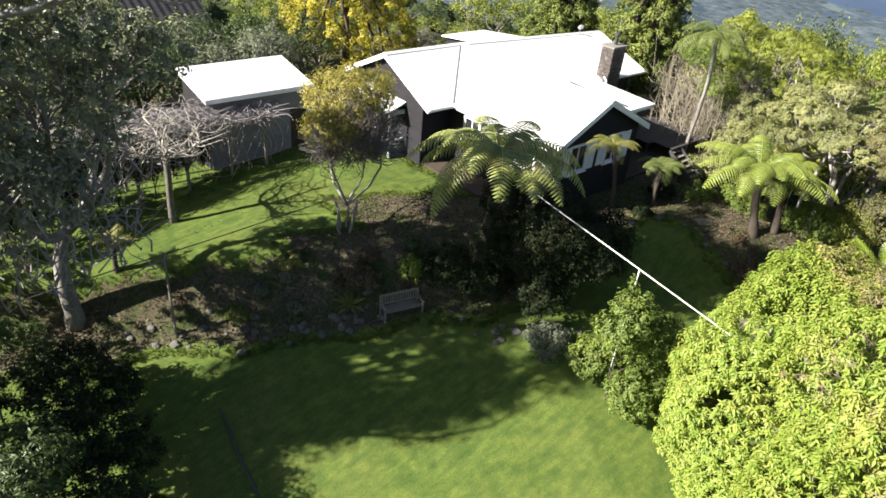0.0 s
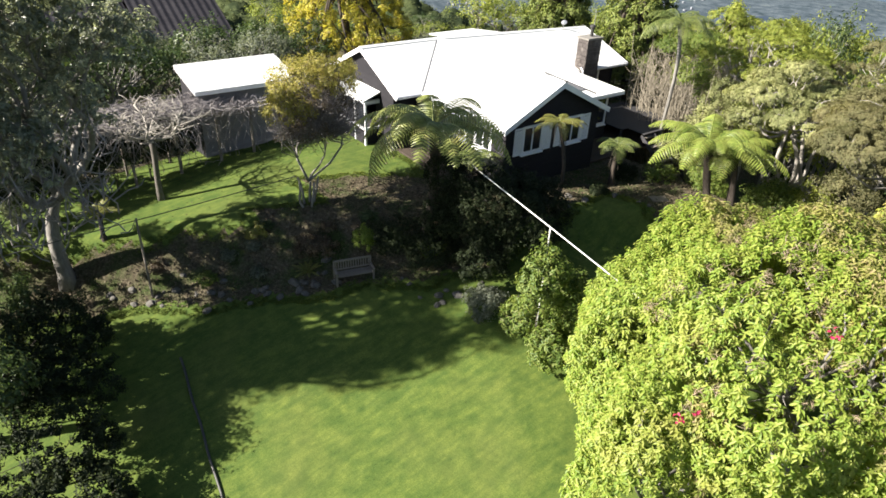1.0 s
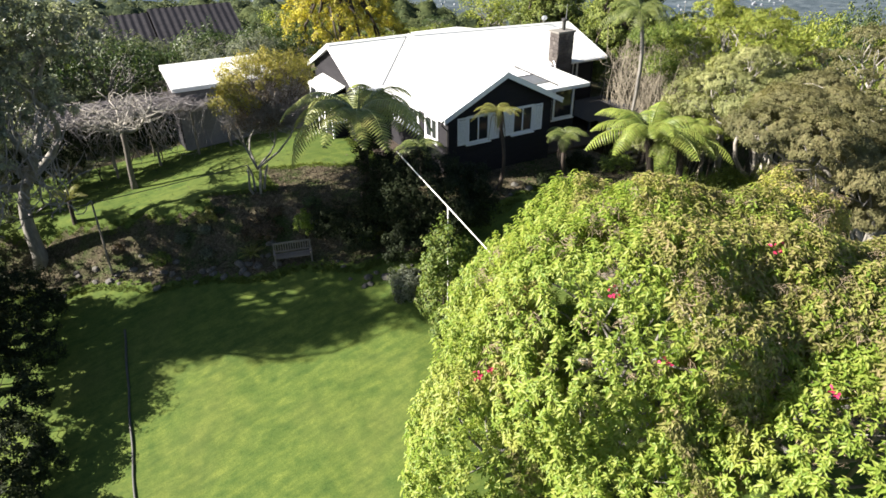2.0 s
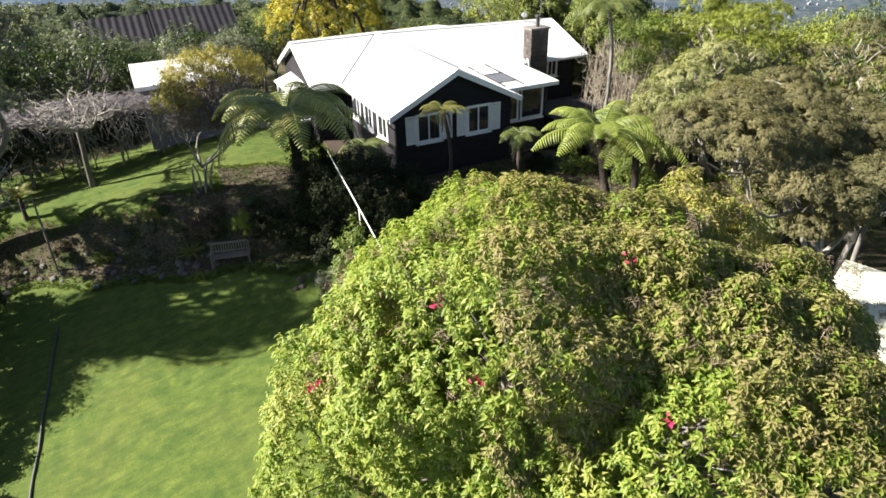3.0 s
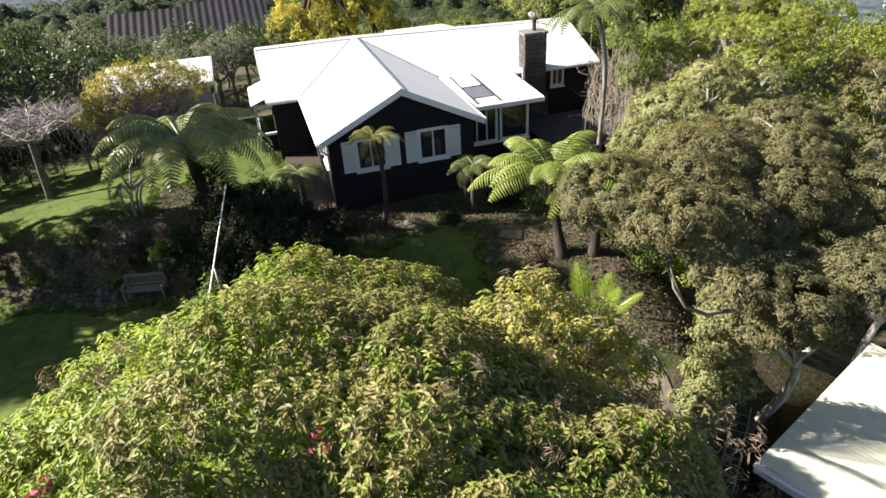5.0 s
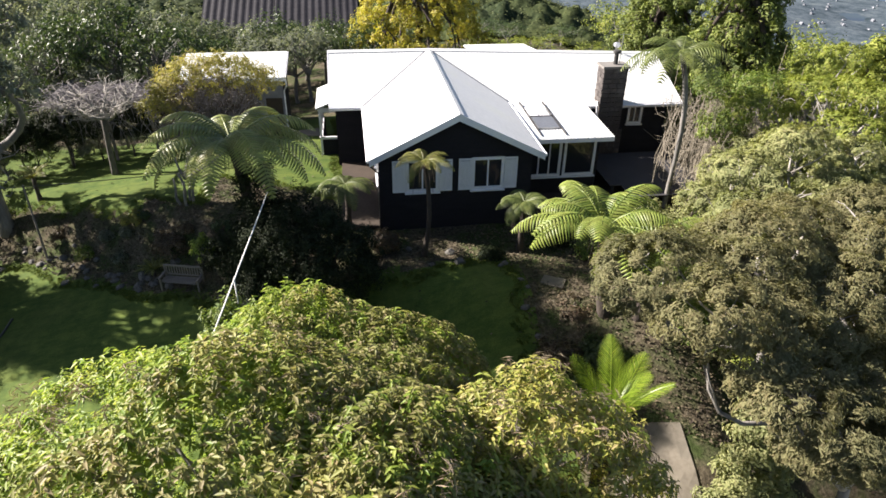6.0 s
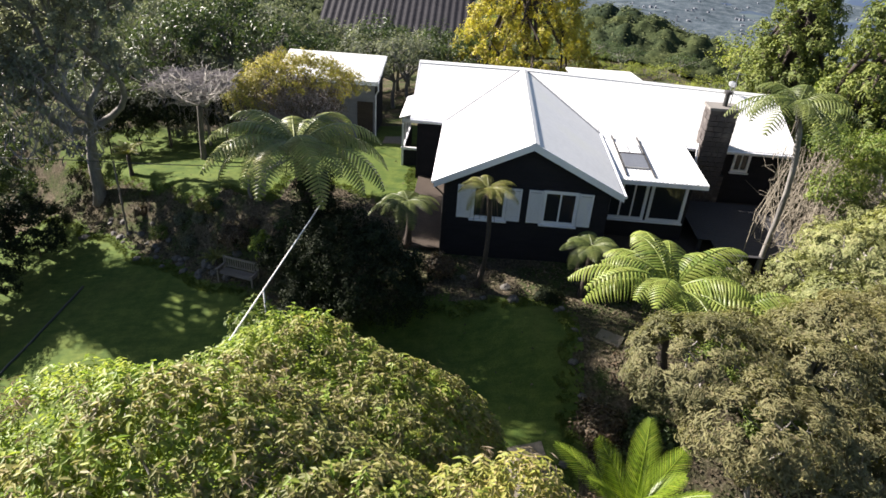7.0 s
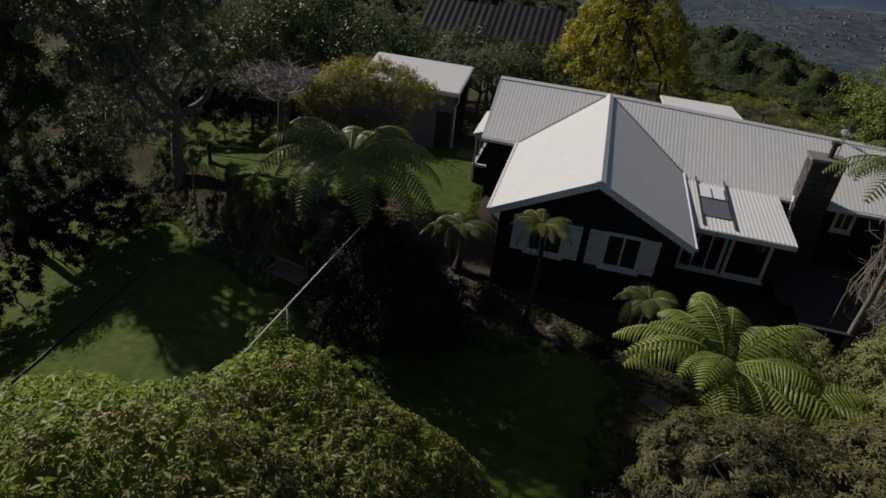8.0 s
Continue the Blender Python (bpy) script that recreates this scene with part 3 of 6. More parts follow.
def tree(name, base, fork, radius, blobs, label, category="tree", bark="bark_grey", leaf="leaf_mid", clumps=300, per=40,
         leaf_len=0.14, leaf_w=0.06, spread=0.45, seed=1, twigs=6, group="", wobble=0.1, stems=1, mains=0, **more):
    """A tapered trunk (or several stems), limbs to each part of the crown, twigs, and a crown of leaf clumps."""
    rng = np.random.default_rng(seed)
    base, fork = Vector(base), Vector(fork) - Vector(base)
    root = thing(name, base, label, category, group)
    lo = [(b[0] - base.x, b[1] - base.y, b[2] - base.z, *b[3:]) for b in blobs]
    for k in range(stems):
        jig = Vector((0, 0, 0)) if stems == 1 else Vector((math.cos(k * 2.4), math.sin(k * 2.4), 0)) * radius * 1.6
        top = fork + (jig * 3 if stems > 1 else jig)
        path = bend(jig + Vector((0, 0, -0.3)), top, rng, wobble * 0.6, 7)
        Build().tube(path, [radius * (1.35 if i == 0 else 1.0) * (1 - 0.4 * i / 7) / (1 if stems == 1 else 1.5) for i in range(8)], 9).done("trunk", M[bark], root, smooth=True)
    boughs = []
    for k in range(mains):
        a = 2 * math.pi * k / mains + rng.uniform(-0.3, 0.3)
        near = [Vector(b[:3]) for b in lo if Vector((b[0] - fork.x, b[1] - fork.y, 0)).dot(Vector((math.cos(a), math.sin(a), 0))) > 0.4]
        mid = sum(near, Vector()) / len(near) if near else fork + Vector((math.cos(a), math.sin(a), 2.0))
        path = bend(fork - fork.normalized() * 0.15, fork.lerp(mid, 0.72) - Vector((0, 0, 0.3)), rng, wobble * 1.3, 7)
        Build().tube(path, [radius * (0.62 - 0.05 * i) for i in range(8)], 8).done("bough", M[bark], root, smooth=True)
        boughs += path[3:]
    for b in lo:
        c = Vector(b[:3])
        limb = Build()
        r0 = radius * 0.55
        start = min(boughs, key=lambda p: (p - c).length + max(0, p.z - c.z) * 3) if boughs else fork - fork.normalized() * 0.1
        r0 *= 0.6 if boughs else 1.0
        main = bend(start, c - Vector((0, 0, b[5] * 0.25)), rng, wobble, 6)
        limb.tube(main, [r0 * (1 - 0.65 * i / 6) for i in range(7)], 7)
        for _ in range(twigs):
            d = directions(rng, 1)[0]
            d[2] = abs(d[2]) * 0.8
            tip = c + Vector((d[0] * b[3], d[1] * b[4], d[2] * b[5])) * 0.9
            start = main[int(rng.integers(3, 7))]
            tw = bend(start, tip, rng, wobble * 1.3, 4)
            limb.tube(tw, [max(0.012, r0 * 0.35 * (1 - 0.8 * i / 4)) for i in range(5)], 5)
        limb.done("limb", M[bark], root, smooth=True)
    foliage("crown", lo, clumps, per, leaf_len, leaf_w, spread, M[leaf], root, seed, **more)
    return root


def shrub(name, blobs, label, leaf="leaf_dark", category="shrub", clumps=80, per=40, leaf_len=0.1, leaf_w=0.05, spread=0.25, seed=1, bark="bark_dark", group="", **more):
    x, y = blobs[0][0], blobs[0][1]
    base = on_ground(x, y)
    return tree(name, base, (x, y, base[2] + max(0.1, (blobs[0][2] - base[2]) * 0.4)), 0.05, blobs, label, category, bark, leaf, clumps, per, leaf_len, leaf_w, spread, seed, 3, group, **more)


def frond_mesh(name, length, rise, fall, pairs, reach, mat, droop=0.35, leaflets=6, flat=0.35, blade=0.4):
    """One feathered frond along x: an arching stalk, pinnae both sides, leaflets along each."""
    n, pts, a = 14, [Vector((0, 0, 0))], rise
    for i in range(n):
        t = (i + 0.5) / n
        ang = radians(rise + (fall - rise) * t ** 1.25)
        pts.append(pts[-1] + Vector((math.cos(ang), 0, math.sin(ang))) * length / n)

    def at(u):
        f = min(n - 1e-4, max(0.0, u * n))
        i = int(f)
        return pts[i].lerp(pts[i + 1], f - i), (pts[i + 1] - pts[i]).normalized()

    b = Build()
    b.tube(pts[::2], [0.022 * (1 - 0.85 * i / 7) * (length / 2.2) + 0.004 for i in range(8)], 4)
    for i in range(pairs):
        u = 0.08 + 0.91 * (i + 0.5) / pairs
        p, d = at(u)
        size = reach * (math.sin(math.pi * min(1, u * 0.86 + 0.12)) ** 0.75)
        for side in (-1, 1):
            out = Vector((0, side, 0))
            upv = d.cross(out) * side * -1
            upv = Vector((0, 0, 1)) if upv.length < 0.1 else upv.normalized()
            if upv.z < 0:
                upv = -upv
            lead = (out * 0.93 + d * flat).normalized()
            steps = leaflets
            strip, half = [], (length * 0.91 / pairs) * blade
            for k in range(steps + 1):
                w = k / steps
                q = p + lead * size * w - upv * size * droop * w * w
                wide = half * min(1.0, 0.55 + 2.2 * w) * (1 - w ** 2.2) * (1.0 if k % 2 else 0.86) + 0.002
                strip += [q + d * wide - upv * wide * 0.35, q + upv * wide * 0.1, q - d * wide - upv * wide * 0.35]
            b.add(strip, [f for k in range(steps) for f in ((k * 3, k * 3 + 1, k * 3 + 4, k * 3 + 3), (k * 3 + 1, k * 3 + 2, k * 3 + 5, k * 3 + 4))])
    return b, pts


def fern(name, base, crown, fronds, length, label, seed=1, mat="frond", radius=0.14, rise=42, fall=-55, pairs=24, reach=0.42,
         category="tree fern", group="", skirt=True, bark="bark_dark", spread=(0.0, 22.0), **more):
    rng = np.random.default_rng(seed)
    base, crown = Vector(base), Vector(crown)
    root = thing(name, base, label, category, group)
    top = crown - base
    path = bend((0, 0, -0.3), top, rng, 0.04, 8)
    Build().tube(path, [radius * (1.5 - 0.6 * i / 8 if i < 3 else 1.05) for i in range(9)], 10).done("trunk", M[bark], root, smooth=True)
    kinds = []
    for k in range(3):
        b, _ = frond_mesh("frond", length * (0.86 + 0.14 * k), rise - 9 * k, fall - 6 * k, pairs, reach, M[mat], **more)
        kinds.append(b)
    data = [None, None, None]
    for i in range(fronds):
        k = i % 3
        turn = 360.0 * i / fronds + rng.uniform(-9, 9)
        if data[k] is None:
            ob = kinds[k].done("frond", M[mat], root)
            data[k] = ob.data
        else:
            ob = new("frond", data[k])
            ob.parent = root
        ob.matrix_basis = Matrix.Translation(top) @ pose(0, 0, 0, rng.uniform(-8, 8), -rng.uniform(*spread) + spread[1] * 0.5, turn)
    if skirt:
        dead = Build()
        for i in range(9):
            a = rng.uniform(0, 6.28)
            p = top - Vector((0, 0, 0.1))
            d = Vector((math.cos(a), math.sin(a), 0))
            dead.tube([p, p + d * 0.3 - Vector((0, 0, 0.1)), p + d * 0.42 - Vector((0, 0, 0.7 + 0.5 * rng.random()))], [0.02, 0.02, 0.006], 4)
        dead.done("dead_skirt", M["bark_dark"], root, "hanging dead brown stalks")
    return root


# ---- ground ----
def lawn_here(x, y):
    s, c = 0.517 * x + 0.856 * y, 0.856 * x - 0.517 * y
    edge = 0.5 * noise.noise((x * 0.6, y * 0.6, 4.0))
    lower = s + edge < -6.1 and c > -24 and x < -6.2 + edge and s > -26
    strip = -6.2 <= x + edge < 1.6 and y + edge < -2.6 and s > -22
    upper = s + edge > (-3.9 if x < -13.5 else -2.6 if x < -10.5 else 0.2) and x + edge < -4.6 and y < 14.5 and c > -27
    return lower or strip or upper


def spaced(lo, hi, step, far):
    inner = list(np.arange(lo, hi + 1e-6, step))
    out, d = [], step
    while (out[-1] if out else 0) < far:
        d *= 1.13
        out.append((out[-1] if out else 0) + d)
    return np.array([lo - v for v in out[::-1]] + inner + [hi + v for v in out])


def build_ground():
    xs, ys = spaced(-27, 14, 0.34, 4600), spaced(-24, 20, 0.34, 4600)
    verts = [(x, y, ground_z(x, y)) for y in ys for x in xs]
    nx = len(xs)
    faces = np.array([(j * nx + i, j * nx + i + 1, (j + 1) * nx + i + 1, (j + 1) * nx + i) for j in range(len(ys) - 1) for i in range(nx - 1)])
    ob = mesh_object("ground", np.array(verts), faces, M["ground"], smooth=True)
    ob.data.materials.append(M["lawn"])
    slot = [1 if (-27 < xs[i] < 5 and -24 < ys[j] < 16 and lawn_here(xs[i], ys[j])) else 0 for j in range(len(ys) - 1) for i in range(nx - 1)]
    ob.data.polygons.foreach_set("material_index", np.array(slot, np.int32))
    tagged(ob, "sloping garden ground with mown lawn, leaf litter and bush beyond", "ground", kind="structure")


build_ground()


# ---- the house ----
RIDGE_Y, RIDGE_Z, EAVE_Y, EAVE_Z, WING, LEFT, RIGHT, BACK = 10.05, 5.18, 6.5, 3.5, 3.4, -5.0, 12.05, 13.6
EAVE_R, EAVE_RZ = 6.15, 3.334
RIDGE_END = 0.40
house = thing("house", (0, 0, 0), "single-storey house of dark stained boards under a white iron roof", "house")


def iron_sheet(name, starts, tops, bottoms, up, parent, mat="roof", label="", amp=0.0025, pitch=0.16):
    """Corrugated iron: columns from the high edge to the low edge, with the ribs running down the slope."""
    up = Vector(up).normalized()
    verts, faces = [], []
    for i, (u, a, b) in enumerate(zip(starts, tops, bottoms)):
        lift = up * amp * math.sin(2 * math.pi * u / pitch)
        verts += [Vector(a) + lift, Vector(b) + lift, Vector(b) + lift - up * 0.02, Vector(a) + lift - up * 0.02]
    for i in range(len(starts) - 1):
        k = i * 4
        faces += [(k, k + 1, k + 5, k + 4), (k + 3, k + 7, k + 6, k + 2), (k + 1, k + 2, k + 6, k + 5)]
    return mesh_object(name, verts, faces, M[mat], parent, label)


def valley_x(y):
    return (RIDGE_Y - y) * WING / (RIDGE_Y - EAVE_Y)


def ridge_z(x):
    """The ridge line, lowered towards the chimney end to fit the camera's view."""
    return RIDGE_Z - RIDGE_END * max(0.0, x) / RIGHT


def build_roof():
    run = RIDGE_Y - EAVE_Y
    us = np.arange(LEFT, RIGHT + 0.001, 0.032)
    low = []
    for x in us:
        y = (EAVE_Y if x < 0 else EAVE_R) if abs(x) >= WING else RIDGE_Y - abs(x) * run / WING
        low.append((x, y, RIDGE_Z - (RIDGE_Z - EAVE_Z) * (RIDGE_Y - y) / run))
    iron_sheet("roof_sheet", us, [(x, RIDGE_Y, ridge_z(x)) for x in us], low, (0, -0.43, 0.9), house)
    iron_sheet("roof_sheet", us, [(x, RIDGE_Y, ridge_z(x)) for x in us], [(x, BACK, EAVE_Z) for x in us], (0, 0.43, 0.9), house)
    vs = np.arange(0.0, RIDGE_Y, 0.032)
    for side in (-1, 1):
        low = []
        for y in vs:
            x = WING if y <= EAVE_Y else valley_x(y)
            low.append((side * x, y, RIDGE_Z - (RIDGE_Z - EAVE_Z) * x / WING))
        iron_sheet("roof_sheet", vs, [(0, y, RIDGE_Z) for y in vs], low, (side * 0.43, 0, 0.9), house)
    cap = Build()
    for a, b, s in (((LEFT, RIDGE_Y, RIDGE_Z + 0.03), (0, RIDGE_Y, RIDGE_Z + 0.03), "y"), ((0, RIDGE_Y, RIDGE_Z + 0.03), (RIGHT, RIDGE_Y, ridge_z(RIGHT) + 0.03), "y"), ((0, -0.02, RIDGE_Z + 0.03), (0, RIDGE_Y, RIDGE_Z + 0.03), "x")):
        for side in (-1, 1):
            d = Vector((0, 0.17 * side, -0.085)) if s == "y" else Vector((0.17 * side, 0, -0.085))
            a2, b2 = Vector(a), Vector(b)
            cap.prism([a2, b2, b2 + d, a2 + d], (0, 0, 0.012))
    cap.done("ridge_cap", M["roof"], house)
    val = Build()
    for side in (-1, 1):
        a, b = Vector((0, RIDGE_Y, RIDGE_Z + 0.012)), Vector((side * WING, EAVE_Y, EAVE_Z + 0.012))
        val.beam(a, b, 0.1, 0.03)
    val.done("valley_gutter", M["steel"], house, "dull grey valley gutter")
    # boards under the sheets, fascias, barge boards and gutters
    under = Build()
    z0, z1 = EAVE_Z - 0.06, RIDGE_Z - 0.06
    under.prism([(LEFT, EAVE_Y + 0.02, z0), (-WING, EAVE_Y + 0.02, z0), (0, RIDGE_Y, z1), (LEFT, RIDGE_Y, z1)], (0, 0, -0.08))
    under.prism([(WING, EAVE_R + 0.02, EAVE_RZ - 0.08), (RIGHT, EAVE_R + 0.02, EAVE_RZ - 0.08), (RIGHT, RIDGE_Y, z1 - RIDGE_END), (WING, RIDGE_Y, z1 - RIDGE_END)], (0, 0, -0.08))
    under.prism([(LEFT, RIDGE_Y, z1), (0, RIDGE_Y, z1), (0, BACK, z0), (LEFT, BACK, z0)], (0, 0, -0.08))
    under.prism([(0, RIDGE_Y, z1 - RIDGE_END), (RIGHT, RIDGE_Y, z1 - RIDGE_END), (RIGHT, BACK, z0), (0, BACK, z0)], (0, 0, -0.08))
    for side in (-1, 1):
        under.prism([(0, 0.02, z1), (0, RIDGE_Y - 0.05, z1), (side * WING, EAVE_Y, z0), (side * WING, 0.02, z0)], (0, 0, -0.08))
    under.done("soffit", M["soffit"], house, "grey painted eave lining")
    for side in (-1, 1):
        barge = Build()
        a, b = Vector((0, -0.04, RIDGE_Z + 0.02)), Vector((side * (WING + 0.03), -0.04, EAVE_Z + 0.005))
        drop = Vector((0, 0, -0.27))
        barge.prism([a, b, b + drop, a + drop], (0, 0.05, 0))
        barge.done("barge_board", M["trim"], house, "white painted barge board")
        for x in (LEFT, RIGHT):
            end = Build()
            a = Vector((x - 0.02, RIDGE_Y, ridge_z(x) + 0.02))
            b = Vector((x - 0.02, BACK + 0.02, EAVE_Z))
            if side < 0:
                b = Vector((x - 0.02, EAVE_Y - 0.02, EAVE_Z)) if x < 0 else Vector((x - 0.02, EAVE_R - 0.02, EAVE_RZ))
            end.prism([a, b, b + drop * 0.9, a + drop * 0.9], (0.045, 0, 0))
            end.done("barge_board", M["trim"], house, "white painted barge board")
    for x0, x1, ey, ez in ((LEFT, -WING, EAVE_Y, EAVE_Z), (WING, RIGHT, EAVE_R, EAVE_RZ)):
        Build().box(x0, ey - 0.02, ez - 0.2, x1, ey + 0.02, ez - 0.02).done("fascia", M["trim"], house, "white fascia board")
        Build().tube([(x0, ey - 0.08, ez - 0.06), (x1, ey - 0.08, ez - 0.08)], 0.055, 8).done("gutter", M["trim"], house, "white gutter")
    for side in (-1, 1):
        x = side * WING
        Build().box(x - 0.02, 0.0, EAVE_Z - 0.22, x + 0.02, EAVE_Y, EAVE_Z - 0.02).done("fascia", M["trim"], house, "white fascia board")
        Build().tube([(x + side * 0.08, 0.02, EAVE_Z - 0.08), (x + side * 0.08, EAVE_Y, EAVE_Z - 0.06)], 0.06, 8).done("gutter", M["trim"], house, "white gutter")
    Build().tube([(-WING - 0.05, 0.1, EAVE_Z - 0.1), (-WING - 0.02, 0.3, EAVE_Z - 0.35), (-3.08, 0.36, EAVE_Z - 0.7), (-3.08, 0.36, 0.2)], 0.035, 8).done("downpipe", M["iron"], house, "dark downpipe")
    # low rear wing that shows over the ridge
    back = Build()
    back.prism([(2.6, 11.0, 4.62), (6.1, 11.0, 4.62), (6.1, 14.6, 4.2), (2.6, 14.6, 4.2)], (0, 0, 0.09))
    back.done("rear_roof", M["roof"], house)
    Build().box(2.8, 11.1, 3.2, 5.9, 14.3, 4.2).done("rear_wall", M["cladding"], house)


def boards(b, a, e, n, span, z0, z1, step=0.17, thick=0.12):
    """Lapped boards on the line from a along e, facing n; span(z) gives each board's ends."""
    z = z0
    while z < z1 - 0.005:
        t = min((math.floor((z + 4.0) / step + 1e-4) + 1) * step - 4.0, z1)
        (l0, r0), (l1, r1) = span(z), span(t)
        if r0 - l0 > 0.03:
            pts = []
            for u, w, off in ((l0, z, 0.022), (r0, z, 0.022), (r1, t, 0.002), (l1, t, 0.002)):
                pts.append(a + e * u + n * off + Vector((0, 0, w)))
            back = [a + e * u - n * thick + Vector((0, 0, w)) for u, w in ((l0, z), (r0, z), (r1, t), (l1, t))]
            b.add(pts + back, [(0, 1, 2, 3), (7, 6, 5, 4), (0, 4, 5, 1), (1, 5, 6, 2), (2, 6, 7, 3), (3, 7, 4, 0)])
        z = t


def clad_wall(a, c, z0, z1, openings=(), mat="cladding", peak=None, parent=None, name="wall"):
    """A boarded wall from a to c (facing to the right of that way), with real openings (u0, u1, w0, w1)."""
    a, c = Vector((*a, 0)), Vector((*c, 0))
    e = (c - a).normalized()
    n = Vector((e.y, -e.x, 0))
    length = (c - a).length
    b = Build()
    cuts = sorted({0.0, length, *[u for o in openings for u in o[:2]]})
    for u0, u1 in zip(cuts, cuts[1:]):
        mid = (u0 + u1) / 2
        holes = sorted([o[2:] for o in openings if o[0] - 1e-6 < mid < o[1] + 1e-6])
        z = z0
        for w0, w1 in holes:
            boards(b, a, e, n, lambda w, u0=u0, u1=u1: (u0, u1), z, w0)
            z = w1
        boards(b, a, e, n, lambda w, u0=u0, u1=u1: (u0, u1), z, z1)
    if peak:
        boards(b, a, e, n, lambda w: (length / 2 * (w - z1) / (peak - z1), length - length / 2 * (w - z1) / (peak - z1)), z1, peak - 0.02)
    return b.weld().done(name, M[mat], parent or house)


def window(a, c, u0, u1, w0, w1, bars=1, rows=1, parent=None, edge=0.07):
    """A white timber window set in an opening of the wall from a to c: frame, sill and panes."""
    a, c = Vector((*a, 0)), Vector((*c, 0))
    e = (c - a).normalized()
    n = Vector((e.y, -e.x, 0))
    m = Matrix((((e.x, n.x, 0, a.x)), ((e.y, n.y, 0, a.y)), ((0, 0, 1, 0)), ((0, 0, 0, 1))))
    f = Build()
    ring = [(u0 - 0.05, w0 - 0.05), (u1 + 0.05, w0 - 0.05), (u1 + 0.05, w1 + 0.05), (u0 - 0.05, w1 + 0.05),
            (u0 + edge, w0 + edge), (u1 - edge, w0 + edge), (u1 - edge, w1 - edge), (u0 + edge, w1 - edge)]
    q = [(i, (i + 1) % 4, 4 + (i + 1) % 4, 4 + i) for i in range(4)]
    f.add([m @ Vector((u, 0.05, w)) for u, w in ring] + [m @ Vector((u, -0.06, w)) for u, w in ring],
          q + [[k + 8 for k in p][::-1] for p in q] + [(i + 8, (i + 1) % 4 + 8, (i + 1) % 4, i) for i in range(4)] + [(i + 4, (i + 1) % 4 + 4, (i + 1) % 4 + 12, i + 12) for i in range(4)])
    win = f.done("window", M["trim"], parent or house, "white painted timber window")
    for k in range(1, bars + 1):
        u = u0 + (u1 - u0) * k / (bars + 1)
        Build().box(u - 0.03, -0.04, w0 + edge, u + 0.03, 0.03, w1 - edge, m).done("glazing_bar", M["trim"], win)
    Build().box(u0 - 0.1, -0.05, w0 - 0.11, u1 + 0.1, 0.12, w0 - 0.055, m).done("sill", M["trim"], win)
    cuts = [u0 + (u1 - u0) * k / (bars + 1) for k in range(bars + 2)]
    for p, q in zip(cuts, cuts[1:]):
        pane = Build().box(p + 0.03, -0.012, w0 + 0.03, q - 0.03, -0.004, w1 - 0.03, m).done("pane", M["glass"], win, "dark reflecting glass")
        pane.visible_shadow = False
    return win


def shutter(x0, x1, z0, z1, y):
    b = Build()
    b.box(x0, y - 0.045, z0, x0 + 0.06, y, z1).box(x1 - 0.06, y - 0.045, z0, x1, y, z1)
    b.box(x0 + 0.06, y - 0.045, z0, x1 - 0.06, y, z0 + 0.08).box(x0 + 0.06, y - 0.045, z1 - 0.08, x1 - 0.06, y, z1)
    leaf = b.done("shutter", M["trim"], house, "white louvred shutter")
    z = z0 + 0.09
    while z < z1 - 0.13:
        Build().beam((x0 + 0.06, y - 0.022, z + 0.025), (x1 - 0.06, y - 0.022, z + 0.025), 0.012, 0.052).done("slat", M["trim"], leaf)
        z += 0.06
    return leaf


def build_walls():
    # front wing: gable wall, left and right walls
    wy, wx = 0.32, 3.02
    g0, g1 = (-wx, wy), (wx, wy)
    op = [(1.05, 2.25, 2.0, 3.28), (3.66, 4.86, 2.0, 3.28)]
    clad_wall(g0, g1, -0.7, 3.52, op, peak=5.0)
    for o in op:
        window(g0, g1, *o, bars=1)
        for a, b in ((o[0] - 0.58, o[0] - 0.06), (o[1] + 0.06, o[1] + 0.58)):
            shutter(a - wx, b - wx, 1.97, 3.3, wy - 0.025)
    s0, s1 = (-wx, 7.2), (-wx, wy)
    op = [(1.2, 2.3, 1.9, 3.05), (2.9, 4.0, 1.9, 3.05), (4.7, 5.9, 1.9, 3.05)]
    clad_wall(s0, s1, -0.7, 3.32, op)
    for o in op:
        window(s0, s1, *o, bars=1, edge=0.1)
    clad_wall((wx, wy), (wx, 7.2), -1.2, 3.32)
    # main block
    m0, m1 = (-4.7, 7.2), (-3.02, 7.2)
    clad_wall(m0, m1, -0.7, 3.4)
    l0, l1 = (-4.7, 13.2), (-4.7, 7.2)
    op = [(1.6, 4.2, 1.3, 2.75)]
    clad_wall(l0, l1, -0.9, 3.55, op, peak=4.95)
    f0, f1 = (3.02, 7.0), (11.7, 7.0)
    op = [(6.75, 7.42, 2.05, 3.0)]
    clad_wall(f0, f1, -3.0, 3.4, op)
    window(f0, f1, *op[0], bars=1)
    clad_wall((11.7, 7.0), (11.7, 13.2), -4.5, 3.5, peak=4.5)
    clad_wall((11.7, 13.2), (-4.7, 13.2), -3.0, 3.4)
    # corner boards
    for x, y in ((-wx, wy), (-4.7, 7.2), (11.7, 7.0)):
        Build().box(x - 0.05, y - 0.05, -0.7, x + 0.06, y + 0.06, 3.3).done("corner_board", M["cladding"], house)
    Build().box(-4.6, 0.45, 0.35, 11.6, 13.1, 0.45).done("inside_floor", M["brown_boards"], house)


